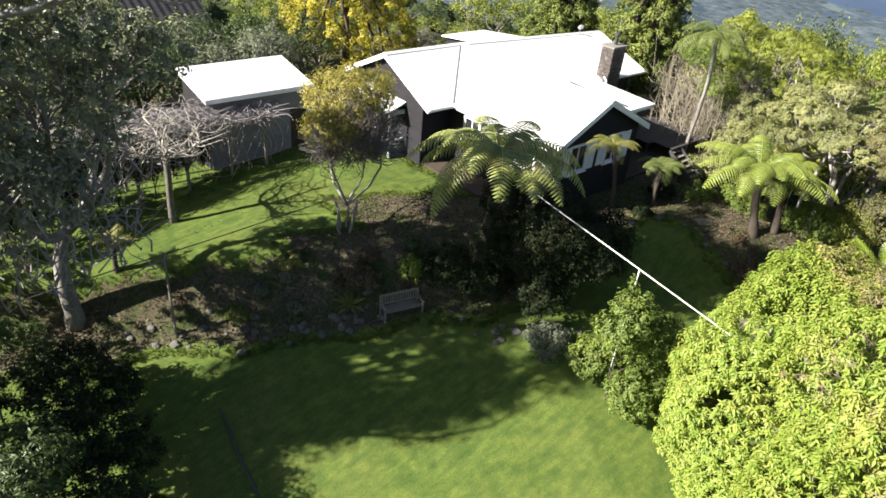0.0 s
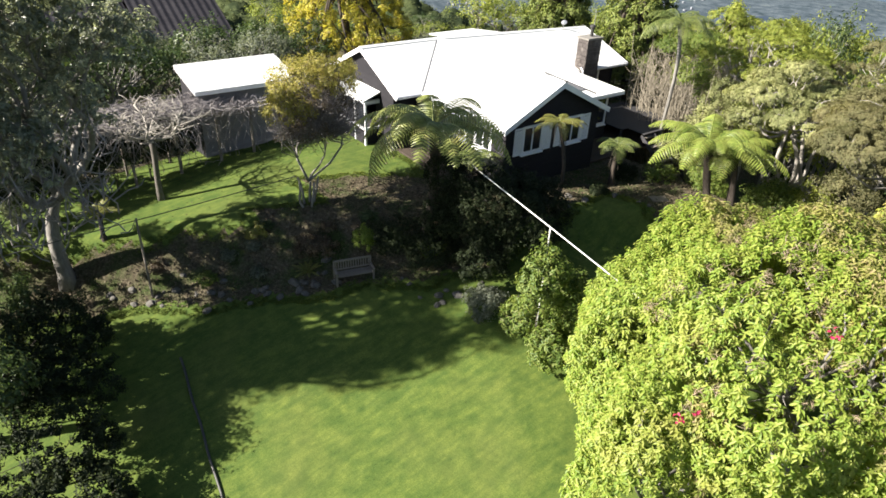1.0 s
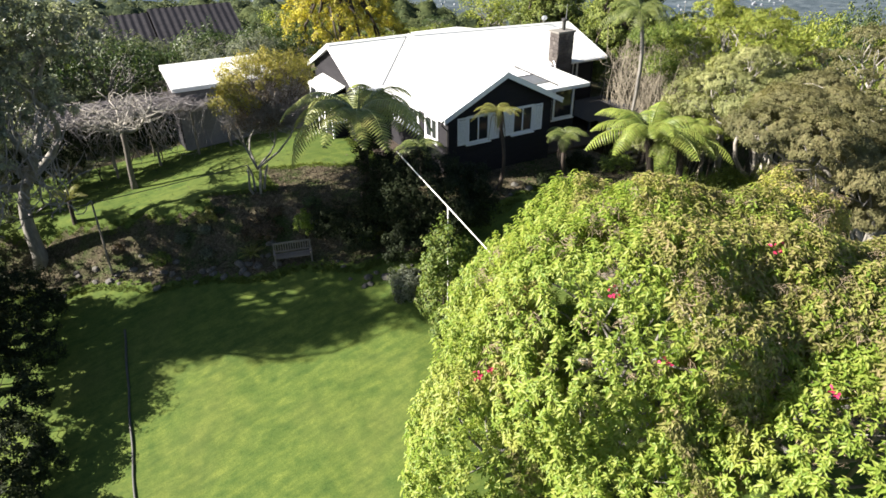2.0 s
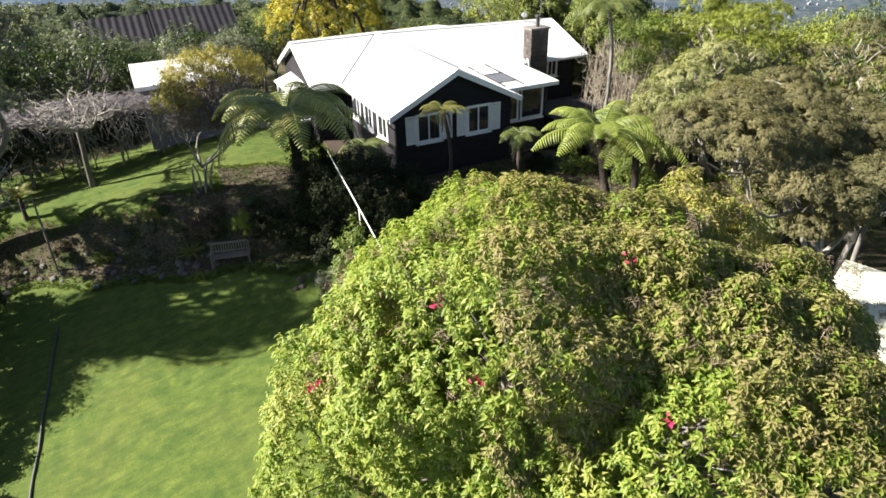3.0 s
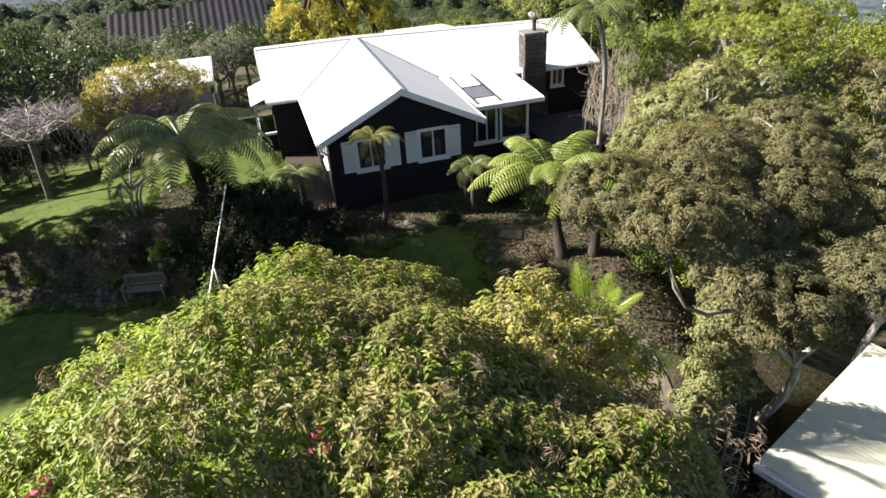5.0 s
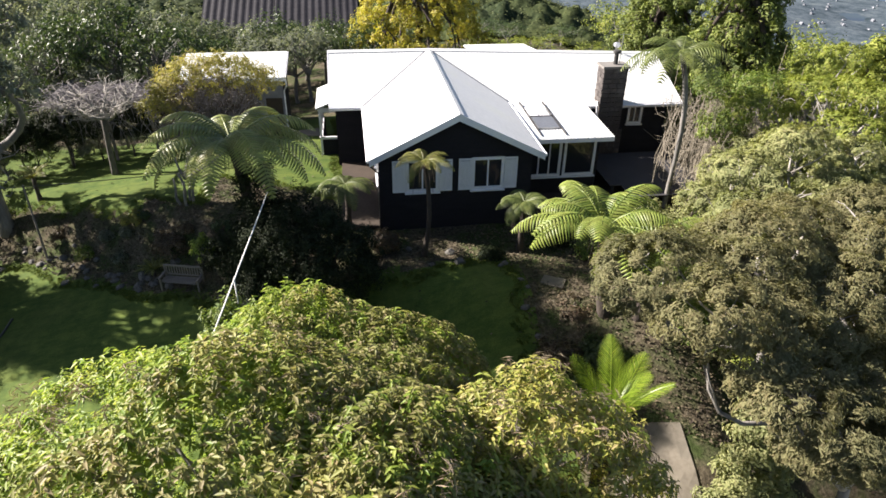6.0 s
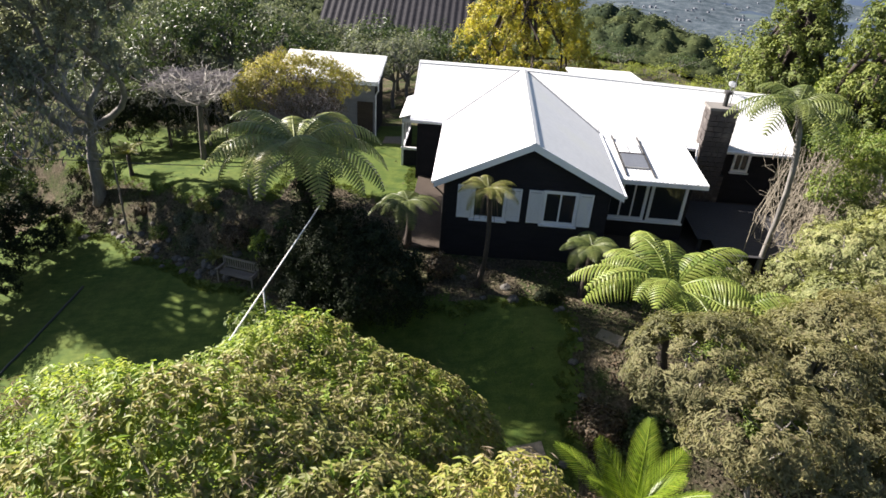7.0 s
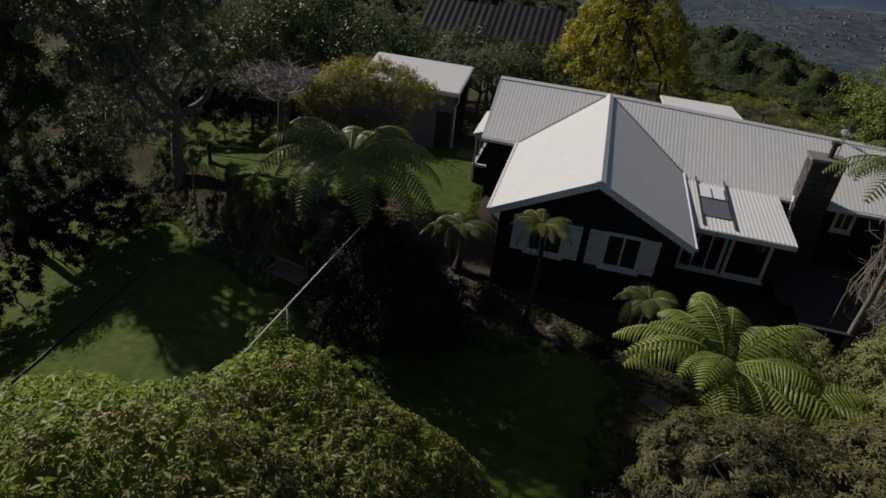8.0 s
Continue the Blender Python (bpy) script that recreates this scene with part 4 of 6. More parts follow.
def build_bay():
    """The glazed bay with its own small roof on the end wall."""
    b = Build()
    b.prism([(-5.75, 8.5, 2.72), (-4.72, 8.5, 3.1), (-4.72, 11.9, 3.1), (-5.75, 11.9, 2.72)], (0, 0, 0.07))
    b.done("bay_roof", M["roof"], house, "small white bay roof")
    posts = Build()
    for y in (8.62, 9.7, 10.75, 11.78):
        posts.box(-5.62, y - 0.05, 0.2, -5.52, y + 0.05, 2.74)
    posts.box(-5.64, 8.55, 1.15, -5.5, 11.85, 1.27).box(-5.64, 8.55, 2.6, -5.5, 11.85, 2.72)
    posts.box(-5.6, 8.57, 1.15, -4.72, 8.69, 1.27).box(-5.6, 8.57, 2.55, -4.72, 8.69, 2.75)
    frame_part = posts.done("bay_frame", M["trim"], house, "white bay posts and rails")
    for y in (8.72, 9.8, 10.85):
        pane = Build().box(-5.575, y, 1.3, -5.567, y + 0.88, 2.58).done("pane", M["glass"], frame_part, "dark reflecting glass")
        pane.visible_shadow = False
    clad_wall((-5.56, 11.8), (-5.56, 8.6), -0.9, 1.15)
    clad_wall((-5.56, 8.62), (-4.72, 8.62), -0.9, 1.15)


def build_lean_to():
    """The low sun room beside the wing, with a corrugated roof and a roof light."""
    us = np.arange(3.36, 7.08, 0.032)
    hi, lo = (5.98, 3.42), (2.08, 3.27)
    iron_sheet("lean_to_roof", us, [(u, hi[0], hi[1]) for u in us], [(u, lo[0], lo[1]) for u in us], (0, -0.1, 1), house, pitch=0.15, amp=0.005)
    Build().prism([(3.38, hi[0], hi[1] - 0.05), (7.04, hi[0], hi[1] - 0.05), (7.04, lo[0] + 0.02, lo[1] - 0.05), (3.38, lo[0] + 0.02, lo[1] - 0.05)], (0, 0, -0.1)).done("soffit", M["soffit"], house)
    Build().box(3.36, lo[0] - 0.03, lo[1] - 0.2, 7.08, lo[0] + 0.02, lo[1] - 0.02).done("fascia", M["trim"], house, "white fascia board")
    slope = (hi[1] - lo[1]) / (hi[0] - lo[0])

    def z(y):
        return lo[1] + (y - lo[0]) * slope + 0.03

    light = Build()
    for x0, x1, y0, y1 in ((4.0, 4.4, 4.5, 5.6), (4.5, 4.9, 4.5, 5.6)):
        light.prism([(x0, y0, z(y0)), (x1, y0, z(y0)), (x1, y1, z(y1)), (x0, y1, z(y1))], (0, 0, 0.05))
    rl = light.done("roof_light", M["trim"], house, "pale roof light panels")
    Build().prism([(4.0, 3.1, z(3.1)), (4.95, 3.1, z(3.1)), (4.95, 4.4, z(4.4)), (4.0, 4.4, z(4.4))], (0, 0, 0.06)).done("roof_light", M["steel"], house, "grey roof light panel")
    bars = Build()
    for x in (3.93, 5.03):
        bars.beam((x, 2.35, z(2.35) + 0.03), (x, 6.3, z(6.3) + 0.03), 0.05, 0.06)
    bars.beam((3.93, 4.45, z(4.45) + 0.05), (5.03, 4.45, z(4.45) + 0.05), 0.07, 0.06)
    bars.done("roof_light_bars", M["iron"], rl)
    w0, w1 = (3.04, 2.75), (6.72, 2.75)
    op = [(0.5, 1.95, 1.3, 2.95), (2.15, 3.5, 1.3, 2.95)]
    clad_wall(w0, w1, -1.8, 3.14, op)
    window(w0, w1, *op[0], bars=2)
    window(w0, w1, *op[1], bars=0)
    clad_wall((6.72, 2.75), (6.72, 7.0), -2.2, 3.16)


def build_chimney():
    rng = np.random.default_rng(4)
    b = Build()
    x0, x1, y0, y1 = 7.7, 8.85, 5.75, 6.55
    z, k = -2.6, 0
    while z < 5.05:
        h = 0.2 + 0.05 * rng.random()
        wide = 0.16 if z < 2.2 else 0.0
        for face in range(4):
            a, c = ((x0 - wide, x1 + wide), (y0, y1), (x0 - wide, x1 + wide), (y0, y1))[face]
            u = a + (0.15 if k % 2 else 0.0)
            edges = [a]
            while u < c - 0.18:
                u += 0.26 + 0.16 * rng.random()
                edges.append(min(u, c))
            edges[-1] = c
            for p, q in zip(edges, edges[1:]):
                o = 0.02 * rng.random()
                g = 0.01
                if face == 0:
                    b.box(p + g, y0 - o, z + g, q - g, y0 + 0.1, z + h - g)
                elif face == 2:
                    b.box(p + g, y1 - 0.1, z + g, q - g, y1 + o, z + h - g)
                elif face == 1:
                    b.box(x1 + wide - 0.1, p + g, z + g, x1 + wide + o, q - g, z + h - g)
                else:
                    b.box(x0 - wide - o, p + g, z + g, x0 - wide + 0.1, q - g, z + h - g)
        z, k = z + h, k + 1
    stack = b.done("chimney", M["brick"], house, "square chimney of dark weathered brick")
    Build().box(x0 + 0.03, y0 + 0.03, -2.6, x1 - 0.03, y1 - 0.03, z - 0.03).done("chimney_core", M["mortar"], stack)
    Build().box(x0 - 0.07, y0 - 0.07, z - 0.02, x1 + 0.07, y1 + 0.07, z + 0.09).done("chimney_cap", M["mortar"], stack, "grey concrete cap")
    flue = Build().tube([(8.35, 6.15, z), (8.35, 6.15, z + 0.62)], 0.1, 12)
    flue.tube([(8.35, 6.15, z + 0.6), (8.35, 6.15, z + 0.72), (8.35, 6.15, z + 0.76)], [0.17, 0.17, 0.05], 12)
    flue.done("flue", M["iron"], stack, "dark iron flue with a cowl")
    mast = Build().tube([(8.6, 6.3, z), (8.62, 6.3, z + 1.5)], 0.02, 6)
    mast.beam((8.3, 6.3, z + 1.4), (8.95, 6.3, z + 1.4), 0.02, 0.02)
    mast.done("aerial", M["steel"], stack, "thin television aerial")
    # Added tube in place of a white paint drip on the chimney's left.
    drip = Build().tube([(7.62, 5.95, 3.55), (7.55, 5.7, 3.4), (7.6, 5.68, 2.9), (7.72, 5.66, 2.6)], 0.045, 7)
    drip.done("downpipe", M["trim"], house, "white tube standing in for a paint drip by the chimney")


def build_dish():
    b = Build()
    n, rings = 16, 4
    verts = [(0, 0, 0)]
    for r in range(1, rings + 1):
        for k in range(n):
            a = 2 * math.pi * k / n
            q = r / rings
            verts.append((0.34 * q * math.cos(a), 0.34 * q * math.sin(a), 0.09 * q * q))
    faces = [(0, 1 + k, 1 + (k + 1) % n) for k in range(n)]
    for r in range(rings - 1):
        faces += [(1 + r * n + k, 1 + (r + 1) * n + k, 1 + (r + 1) * n + (k + 1) % n, 1 + r * n + (k + 1) % n) for k in range(n)]
    root = thing("satellite_dish", (9.87, 9.9, 4.9), "small grey satellite dish on the roof ridge", "satellite dish")
    m = pose(0, 0, 0.3, 60, 0, 150) @ Matrix.Scale(0.55, 4)
    bowl = Build().add([m @ Vector(v) for v in verts], faces).done("dish", M["trim"], root, smooth=True)
    Build().tube([(0, 0.1, -0.1), (0, 0.02, 0.15), m @ Vector((0, 0, -0.02))], 0.025, 7).done("bracket", M["steel"], root)
    Build().tube([m @ Vector((0, -0.3, 0.08)), m @ Vector((0, 0, 0.38))], 0.012, 5).done("feed_arm", M["steel"], root)


def build_deck():
    root = thing("deck", (9.2, 3.0, 1.1), "dark timber deck with steps beside the house", "deck")
    for i in range(24):
        y = -2.4 + i * 0.2
        w = 2.1 if y > -1.2 else 1.6
        Build().box(-w, y, -0.04, w, y + 0.185, 0.0).done("board", M["deck"], root)
    for x in (-1.9, 1.9):
        for y in (-1.0, 1.8):
            Build().box(x - 0.06, y - 0.06, -5.0, x + 0.06, y + 0.06, -0.04).done("post", M["deck"], root)
    for i in range(9):
        z, y = -0.2 - i * 0.19, -2.5 - i * 0.27
        Build().box(-1.75, y, z - 0.04, -0.75, y + 0.27, z).done("step", M["timber"], root, "pale worn step")
    for x in (-1.75, -0.75):
        Build().beam((x, -2.3, -0.1), (x, -5.0, -1.95), 0.05, 0.22).done("stringer", M["deck"], root)


build_roof()
build_walls()
build_bay()
build_lean_to()
build_chimney()
build_dish()
build_deck()


# ---- other buildings ----
def build_shed():
    root = thing("garden_shed", (-10.1, 14.2, -0.2), "pale-fronted boarded shed with a white iron roof", "shed")
    x0, x1, y0, y1 = -2.95, 2.65, -1.55, 1.75
    us = np.arange(x0, x1, 0.04)
    iron_sheet("roof_sheet", us, [(u, y1, 4.0) for u in us], [(u, y0, 3.42) for u in us], (0, -0.2, 1), root)
    Build().prism([(x0, y0 + 0.02, 3.36), (x1, y0 + 0.02, 3.36), (x1, y1, 3.94), (x0, y1, 3.94)], (0, 0, -0.08)).done("soffit", M["soffit"], root)
    Build().box(x0, y0 - 0.03, 3.2, x1, y0 + 0.01, 3.4).done("fascia", M["trim"], root, "white fascia board")
    for x in (x0, x1):
        Build().prism([(x, y0, 3.42), (x, y1, 4.0), (x, y1, 3.8), (x, y0, 3.22)], (0.03, 0, 0)).done("barge_board", M["trim"], root)
    clad_wall((x0 + 0.2, y0 + 0.3), (x1 - 0.2, y0 + 0.3), -1.0, 3.3, [(4.2, 5.1, 0.1, 2.2)], mat="pale_boards", parent=root)
    clad_wall((x1 - 0.2, y0 + 0.3), (x1 - 0.2, y1 - 0.2), -1.0, 3.4, parent=root)
    clad_wall((x0 + 0.2, y1 - 0.2), (x0 + 0.2, y0 + 0.3), -1.0, 3.4, parent=root)
    clad_wall((x1 - 0.2, y1 - 0.2), (x0 + 0.2, y1 - 0.2), -1.0, 3.5, parent=root)
    Build().box(1.47, y0 + 0.34, 0.1, 2.33, y0 + 0.38, 2.2).done("door", M["brown_boards"], root, "brown boarded shed door")
    Build().tube([(x1 + 0.02, y0, 3.3), (x1 + 0.02, y0 + 0.1, 2.9), (x1 - 0.15, y0 + 0.28, 2.6), (x1 - 0.15, y0 + 0.28, -0.2)], 0.04, 7).done("downpipe", M["trim"], root, "white downpipe")


def build_outbuilding():
    """The low shed with the mossy white roof among the trees."""
    root = thing("outbuilding", (6.1, -14.45, -4.9), "low outbuilding with a mossy white iron roof", "outbuilding", turn=22.3)
    us = np.arange(0, 7.6, 0.04)
    iron_sheet("roof_sheet", us, [(u, 0, 2.55) for u in us], [(u, -5.4, 2.35) for u in us], (0, 0.03, 1), root, "roof_moss")
    Build().box(0.02, -5.38, 2.22, 7.58, -0.02, 2.30).done("ceiling_lining", M["soffit"], root)
    Build().box(-0.05, -5.42, 2.1, 0.0, 0.03, 2.5).done("fascia", M["trim"], root, "white fascia board")
    Build().tube([(-0.11, -5.42, 2.4), (-0.11, 0.03, 2.44)], 0.07, 8).done("gutter", M["trim"], root, "white gutter")
    for a, c in (((0.25, -0.2), (0.25, -5.2)), ((0.25, -5.2), (7.4, -5.2)), ((7.4, -5.2), (7.4, -0.2)), ((7.4, -0.2), (0.25, -0.2))):
        clad_wall(a, c, -1.0, 2.22, mat="brown_boards", parent=root)


def build_neighbour():
    """The dark-roofed house up behind the trees."""
    root = thing("neighbour_house", (-8.4, 36.0, -0.9), "distant house with dark ribbed roofs among trees", "house")
    Build().box(-7, 0, -4, 5, 6, 1.6).done("wall", M["brown_boards"], root)
    for x0, x1, y0, y1, zlo, zhi in ((-8.0, -1.8, -1.0, 4.0, 1.4, 3.9), (-1.8, 5.4, -2.0, 4.0, 1.2, 4.2)):
        us = np.arange(x0, x1, 0.12)
        iron_sheet("roof_sheet", us, [(u, y1, zhi) for u in us], [(u, y0, zlo) for u in us], (0, -0.4, 0.9), root, "dark_roof", amp=0.03, pitch=0.6)
        Build().prism([(x0, y1, zhi), (x1, y1, zhi), (x1, y1 + 5, zlo), (x0, y1 + 5, zlo)], (0, 0, -0.1)).done("roof_sheet", M["dark_roof"], root)
        Build().box(x0, y0 - 0.05, zlo - 0.25, x1, y0, zlo).done("fascia", M["timber"], root)
    for x in (-5.5, 0.5, 3.0):
        win = Build().box(x, -0.06, -0.3, x + 1.2, 0.0, 0.9).done("window", M["trim"], root)
        Build().box(x + 0.08, -0.09, -0.22, x + 1.12, -0.062, 0.82).done("pane", M["glass"], win)


build_shed()
build_outbuilding()
build_neighbour()


# ---- paving ----
def slab(name, x0, y0, x1, y1, turn, label):
    """Paving that follows the ground, with a real edge."""
    n = 8
    ob_v, ob_f = [], []
    cx, cy = (x0 + x1) / 2, (y0 + y1) / 2
    r = pose(cx, cy, 0, 0, 0, turn)
    for lift in (0.05, -0.25):
        for j in range(n + 1):
            for i in range(n + 1):
                p = r @ Vector(((x1 - x0) * (i / n - 0.5), (y1 - y0) * (j / n - 0.5), 0))
                ob_v.append((p.x, p.y, ground_z(p.x, p.y) + lift))
    w = n + 1
    for j in range(n):
        for i in range(n):
            ob_f.append((j * w + i, j * w + i + 1, (j + 1) * w + i + 1, (j + 1) * w + i))
    k = w * w
    edge = [i for i in range(w)] + [j * w + n for j in range(1, w)] + [n * w + i for i in range(n - 1, -1, -1)] + [j * w for j in range(n - 1, 0, -1)]
    ob_f += [(edge[i], k + edge[i], k + edge[(i + 1) % len(edge)], edge[(i + 1) % len(edge)]) for i in range(len(edge))]
    return tagged(mesh_object(name, ob_v, ob_f, M["concrete"]), label, "pavement", kind="structure")


slab("pavement_1", 2.7, -12.9, 5.0, -9.8, -8, "worn pale concrete path among the trees")
slab("pavement_2", -0.5, -9.4, 0.8, -7.7, 14, "small pale concrete pad beside the lawn")
slab("pavement_3", 2.4, -4.6, 3.2, -4.0, -30, "short concrete path in the shaded garden")
slab("pavement_4", -7.0, 11.4, -5.6, 12.6, 0, "pale doorstep slab beside the house")


# ---- trees and shrubs ----
def flowering_tree():
    base = on_ground(-4.6, -15.6)
    blobs = [(-6.5, -15.5, 2.85, 5.0, 3.75, 3.6), (-8.0, -16.5, 0.9, 2.5, 3.1, 3.3), (-5.3, -12.05, 0.2, 4.75, 3.2, 4.95),
             (-0.6, -17.8, 0.9, 2.2, 2.4, 3.1), (-4.0, -20.0, 0.9, 5.0, 2.8, 3.4), (-2.0, -18.2, 1.7, 3.4, 2.6, 3.3), (-10.1, -14.5, -0.3, 2.8, 1.7, 4.8), (-4.2, -16.4, 2.75, 3.6, 3.3, 3.25), (-3.4, -18.6, 1.9, 3.6, 2.7, 3.2)]
    root = tree("flowering_tree", base, (-4.6, -15.6, -1.0), 0.3, blobs, "huge rounded leafy shrub tree with a few magenta flowers", "tree",
                "bark_grey", "leaf_bright", 25000, 11, 0.16, 0.058, 0.13, 11, 8, shell=0.88, droop=0.3, rough=0.1, low=-0.5, rosette=True)
    foliage("fading_crown", [(3.2, 0.4, 5.7, 2.8, 1.7, 3.4), (4.2, -1.4, 4.2, 2.2, 2.0, 3.2)], 2800, 11, 0.16, 0.054, 0.13, M["leaf_pink"], root, 12, shell=0.86, droop=0.35, rough=0.1, rosette=True)
    # Olive and yellow leaves laid only over the east-facing skins.
    east = [(b[0] - base[0], b[1] - base[1], b[2] - base[2], *b[3:]) for b in blobs]
    foliage("olive_crown", east, 13000, 11, 0.155, 0.054, 0.13, M["leaf_olive_yellow"], root, 15, shell=0.97, droop=0.35, rough=0.1, low=-0.1, rosette=True, label="olive and yellow leaves over the east side", side=(0.7, -0.45, 0.45))
    foliage("dead_flower_stem", [(3.2, 0.4, 5.75, 2.8, 1.7, 3.45), (-1.9, 0.1, 6.15, 4.9, 3.7, 3.65), (0.6, -4.4, 3.5, 5.0, 2.8, 3.25), (4.8, -2.1, 4.4, 2.4, 2.5, 3.25), (0.4, -0.8, 6.05, 3.6, 3.3, 3.3), (1.2, -3.0, 5.2, 3.6, 2.7, 3.25)], 800, 16, 0.2, 0.014, 0.2, M["seed_stem"], root, 14, shell=0.96, low=0.1, rough=0.1, label="dry pinkish seed stems")
    rng = np.random.default_rng(5)
    spots = [(-11.45, -15.25, 3.2), (-11.3, -15.5, 3.5), (-5.4, -17.65, 5.85), (-6.4, -20.05, 4.1), (-9.2, -16.7, 5.45), (-9.15, -18.25, 4.7)]
    for p in spots:
        n = 9
        pos = np.array(p) - np.array(base) + rng.normal(size=(n, 3)) * 0.07 + np.array([0, 0, 0.12])
        leaf_mesh("flower", pos, rng.normal(size=(n, 3)) + np.array([0, 0, 1.0]), rng.normal(size=(n, 3)), 0.11, 0.07, M["flower"], root, "magenta flower head")


def cushion_tree(base, fork, out, seed, leaf="leaf_olive", label="gnarled tea tree with fine olive foliage", dense=1.0, needle=0.115, wide=0.029, needles=72):
    """A tea tree: twisting pale limbs that each carry a flat-topped cushion of fine upright needles."""
    per_blob = sum(b[3] * b[4] for b in out)
    return tree("tea_tree", base, fork, 0.2, out, label, "tree", "bark_pale", leaf, int(46 * dense * per_blob), needles, needle, wide, 0.2, seed, 4,
                "tea trees", wobble=0.2, mains=5, shell=0.9, up=0.2, low=-0.25, rough=0.14, flat=0.8, round_=0.9, droop=-0.9)


def manuka(base, centre, spread, height, seed, leaf="leaf_olive", label="gnarled tea tree with fine olive foliage", dense=1.0, blobs=11, size=1.25, fork=None, needles=38):
    rng = np.random.default_rng(seed)
    out = []
    for i in range(blobs):
        a, r = 2.4 * i + rng.uniform(-0.4, 0.4), spread * math.sqrt((i + 0.5) / blobs)
        s = size * rng.uniform(0.6, 1.1)
        out.append((centre[0] + math.cos(a) * r, centre[1] + math.sin(a) * r, centre[2] + height * (0.5 - 0.75 * (r / spread) ** 2) + rng.uniform(-0.6, 0.6), s, s, s * 0.5))
    fork = fork or (base[0] * 0.45 + centre[0] * 0.55, base[1] * 0.45 + centre[1] * 0.55, base[2] * 0.45 + (centre[2] - height * 0.5) * 0.55)
    return cushion_tree(base, fork, out, seed, leaf, label, dense * 0.9, 0.135, 0.04, needles)


flowering_tree()
cushion_tree((7.0, -12.8, -3.9), (7.5, -13.6, 0.2),
             [(2.4, -11.8, 5.4, 1.45, 1.35, 0.85), (3.4, -11.0, 5.2, 1.2, 1.15, 0.7), (3.0, -13.2, 5.4, 1.2, 1.1, 0.75), (4.3, -13.0, 5.1, 1.1, 1.1, 0.7),
              (5.6, -10.6, 5.3, 1.5, 1.4, 0.8), (4.4, -11.9, 5.5, 1.1, 1.0, 0.65), (3.7, -13.8, 4.7, 0.9, 0.9, 0.55),
              (5.0, -14.2, 4.1, 1.1, 1.0, 0.65), (6.7, -14.2, 3.8, 1.25, 1.2, 0.7), (6.2, -12.6, 4.6, 1.2, 1.1, 0.65), (7.2, -12.0, 4.8, 1.45, 1.3, 0.75),
              (7.2, -9.5, 5.0, 1.45, 1.35, 0.75), (8.5, -12.4, 4.2, 1.3, 1.2, 0.7), (8.6, -10.6, 5.0, 1.3, 1.2, 0.7), (10.0, -12.6, 4.4, 1.3, 1.2, 0.7),
              (9.6, -9.2, 5.2, 1.3, 1.2, 0.7), (4.9, -15.2, 4.0, 1.05, 1.0, 0.6), (5.8, -14.8, 3.1, 1.15, 1.05, 0.65), (6.9, -15.0, 3.9, 1.2, 1.1, 0.7),
              (7.4, -13.6, 3.3, 1.1, 1.0, 0.6), (8.8, -13.8, 3.6, 1.1, 1.0, 0.6), (5.5, -14.3, 2.4, 0.8, 0.8, 0.45), (8.2, -15.2, 3.8, 1.1, 1.0, 0.6), (4.0, -14.7, 4.4, 0.95, 0.9, 0.55)], 21, dense=2.2, needles=84)
manuka((10.5, -7.0, -3.5), (10.4, -6.2, 4.2), 3.4, 2.4, 22, "leaf_pale", "gnarled tea tree with pale feathery foliage", dense=1.2, blobs=26, size=1.1, needles=64)
manuka((14.0, -12.0, -5.5), (12.8, -11.0, 3.0), 3.8, 2.2, 23, dense=1.1, blobs=24, size=1.15)
manuka((14.5, -1.5, -3.5), (14.4, -1.4, 4.9), 3.4, 2.2, 24, "leaf_moss", "spreading tea tree with fresh green foliage", dense=1.1, blobs=22, size=1.15)
proto_olive = manuka((19.0, -7.0, -6.0), (18.6, -6.6, 4.4), 3.8, 2.4, 25)
proto_moss = manuka((20.0, 3.0, -4.0), (19.6, 3.2, 4.8), 3.8, 2.4, 26, "leaf_moss", "spreading tea tree with fresh green foliage")

# garden trees on the lawn side
big = tree("garden_tree", on_ground(-20.9, 7.4), (-20.4, 7.2, 1.6), 0.33,
     [(-22.5, 5.6, 3.6, 2.2, 2.0, 1.6), (-20.8, 6.6, 5.8, 2.6, 2.2, 1.9), (-19.2, 7.6, 4.5, 1.5, 1.4, 1.2), (-22.8, 8.0, 5.8, 2.4, 2.2, 1.9), (-24.5, 7.5, 4.0, 2.2, 2.2, 1.8), (-21.5, 4.6, 5.0, 1.8, 1.6, 1.4), (-21.8, 6.6, 7.8, 2.5, 2.2, 1.5), (-23.2, 4.0, 6.2, 1.9, 1.9, 1.5), (-18.4, 5.6, 7.2, 1.7, 1.5, 1.1), (-17.2, 6.0, 7.9, 1.3, 1.3, 0.9), (-20.0, 5.2, 8.8, 2.0, 1.8, 1.2), (-22.6, 4.6, 8.6, 2.0, 2.0, 1.3)],
     "large grey-barked garden tree with thin grey-green foliage", "tree", "bark_grey", "leaf_silver", 1350, 32, 0.2, 0.085, 0.27, 31, 14, shell=0.6, rough=0.3, wobble=0.16, mains=5, up=0.8)
rngt = np.random.default_rng(35)
bare = Build()
for _ in range(190):
    p = Vector((rngt.uniform(-23.0, -18.6), rngt.uniform(3.4, 6.2), rngt.uniform(0.6, 5.0))) - big.location
    bare.tube(bend(p, p + Vector((rngt.normal() * 0.7, rngt.normal() * 0.6, 0.5 + rngt.random())), rngt, 0.16, 4), [0.032, 0.026, 0.02, 0.014, 0.007], 4)
tagged(bare.done("brushwood", M["twig"], big, "pale leafless twigs"), kind="stuff")
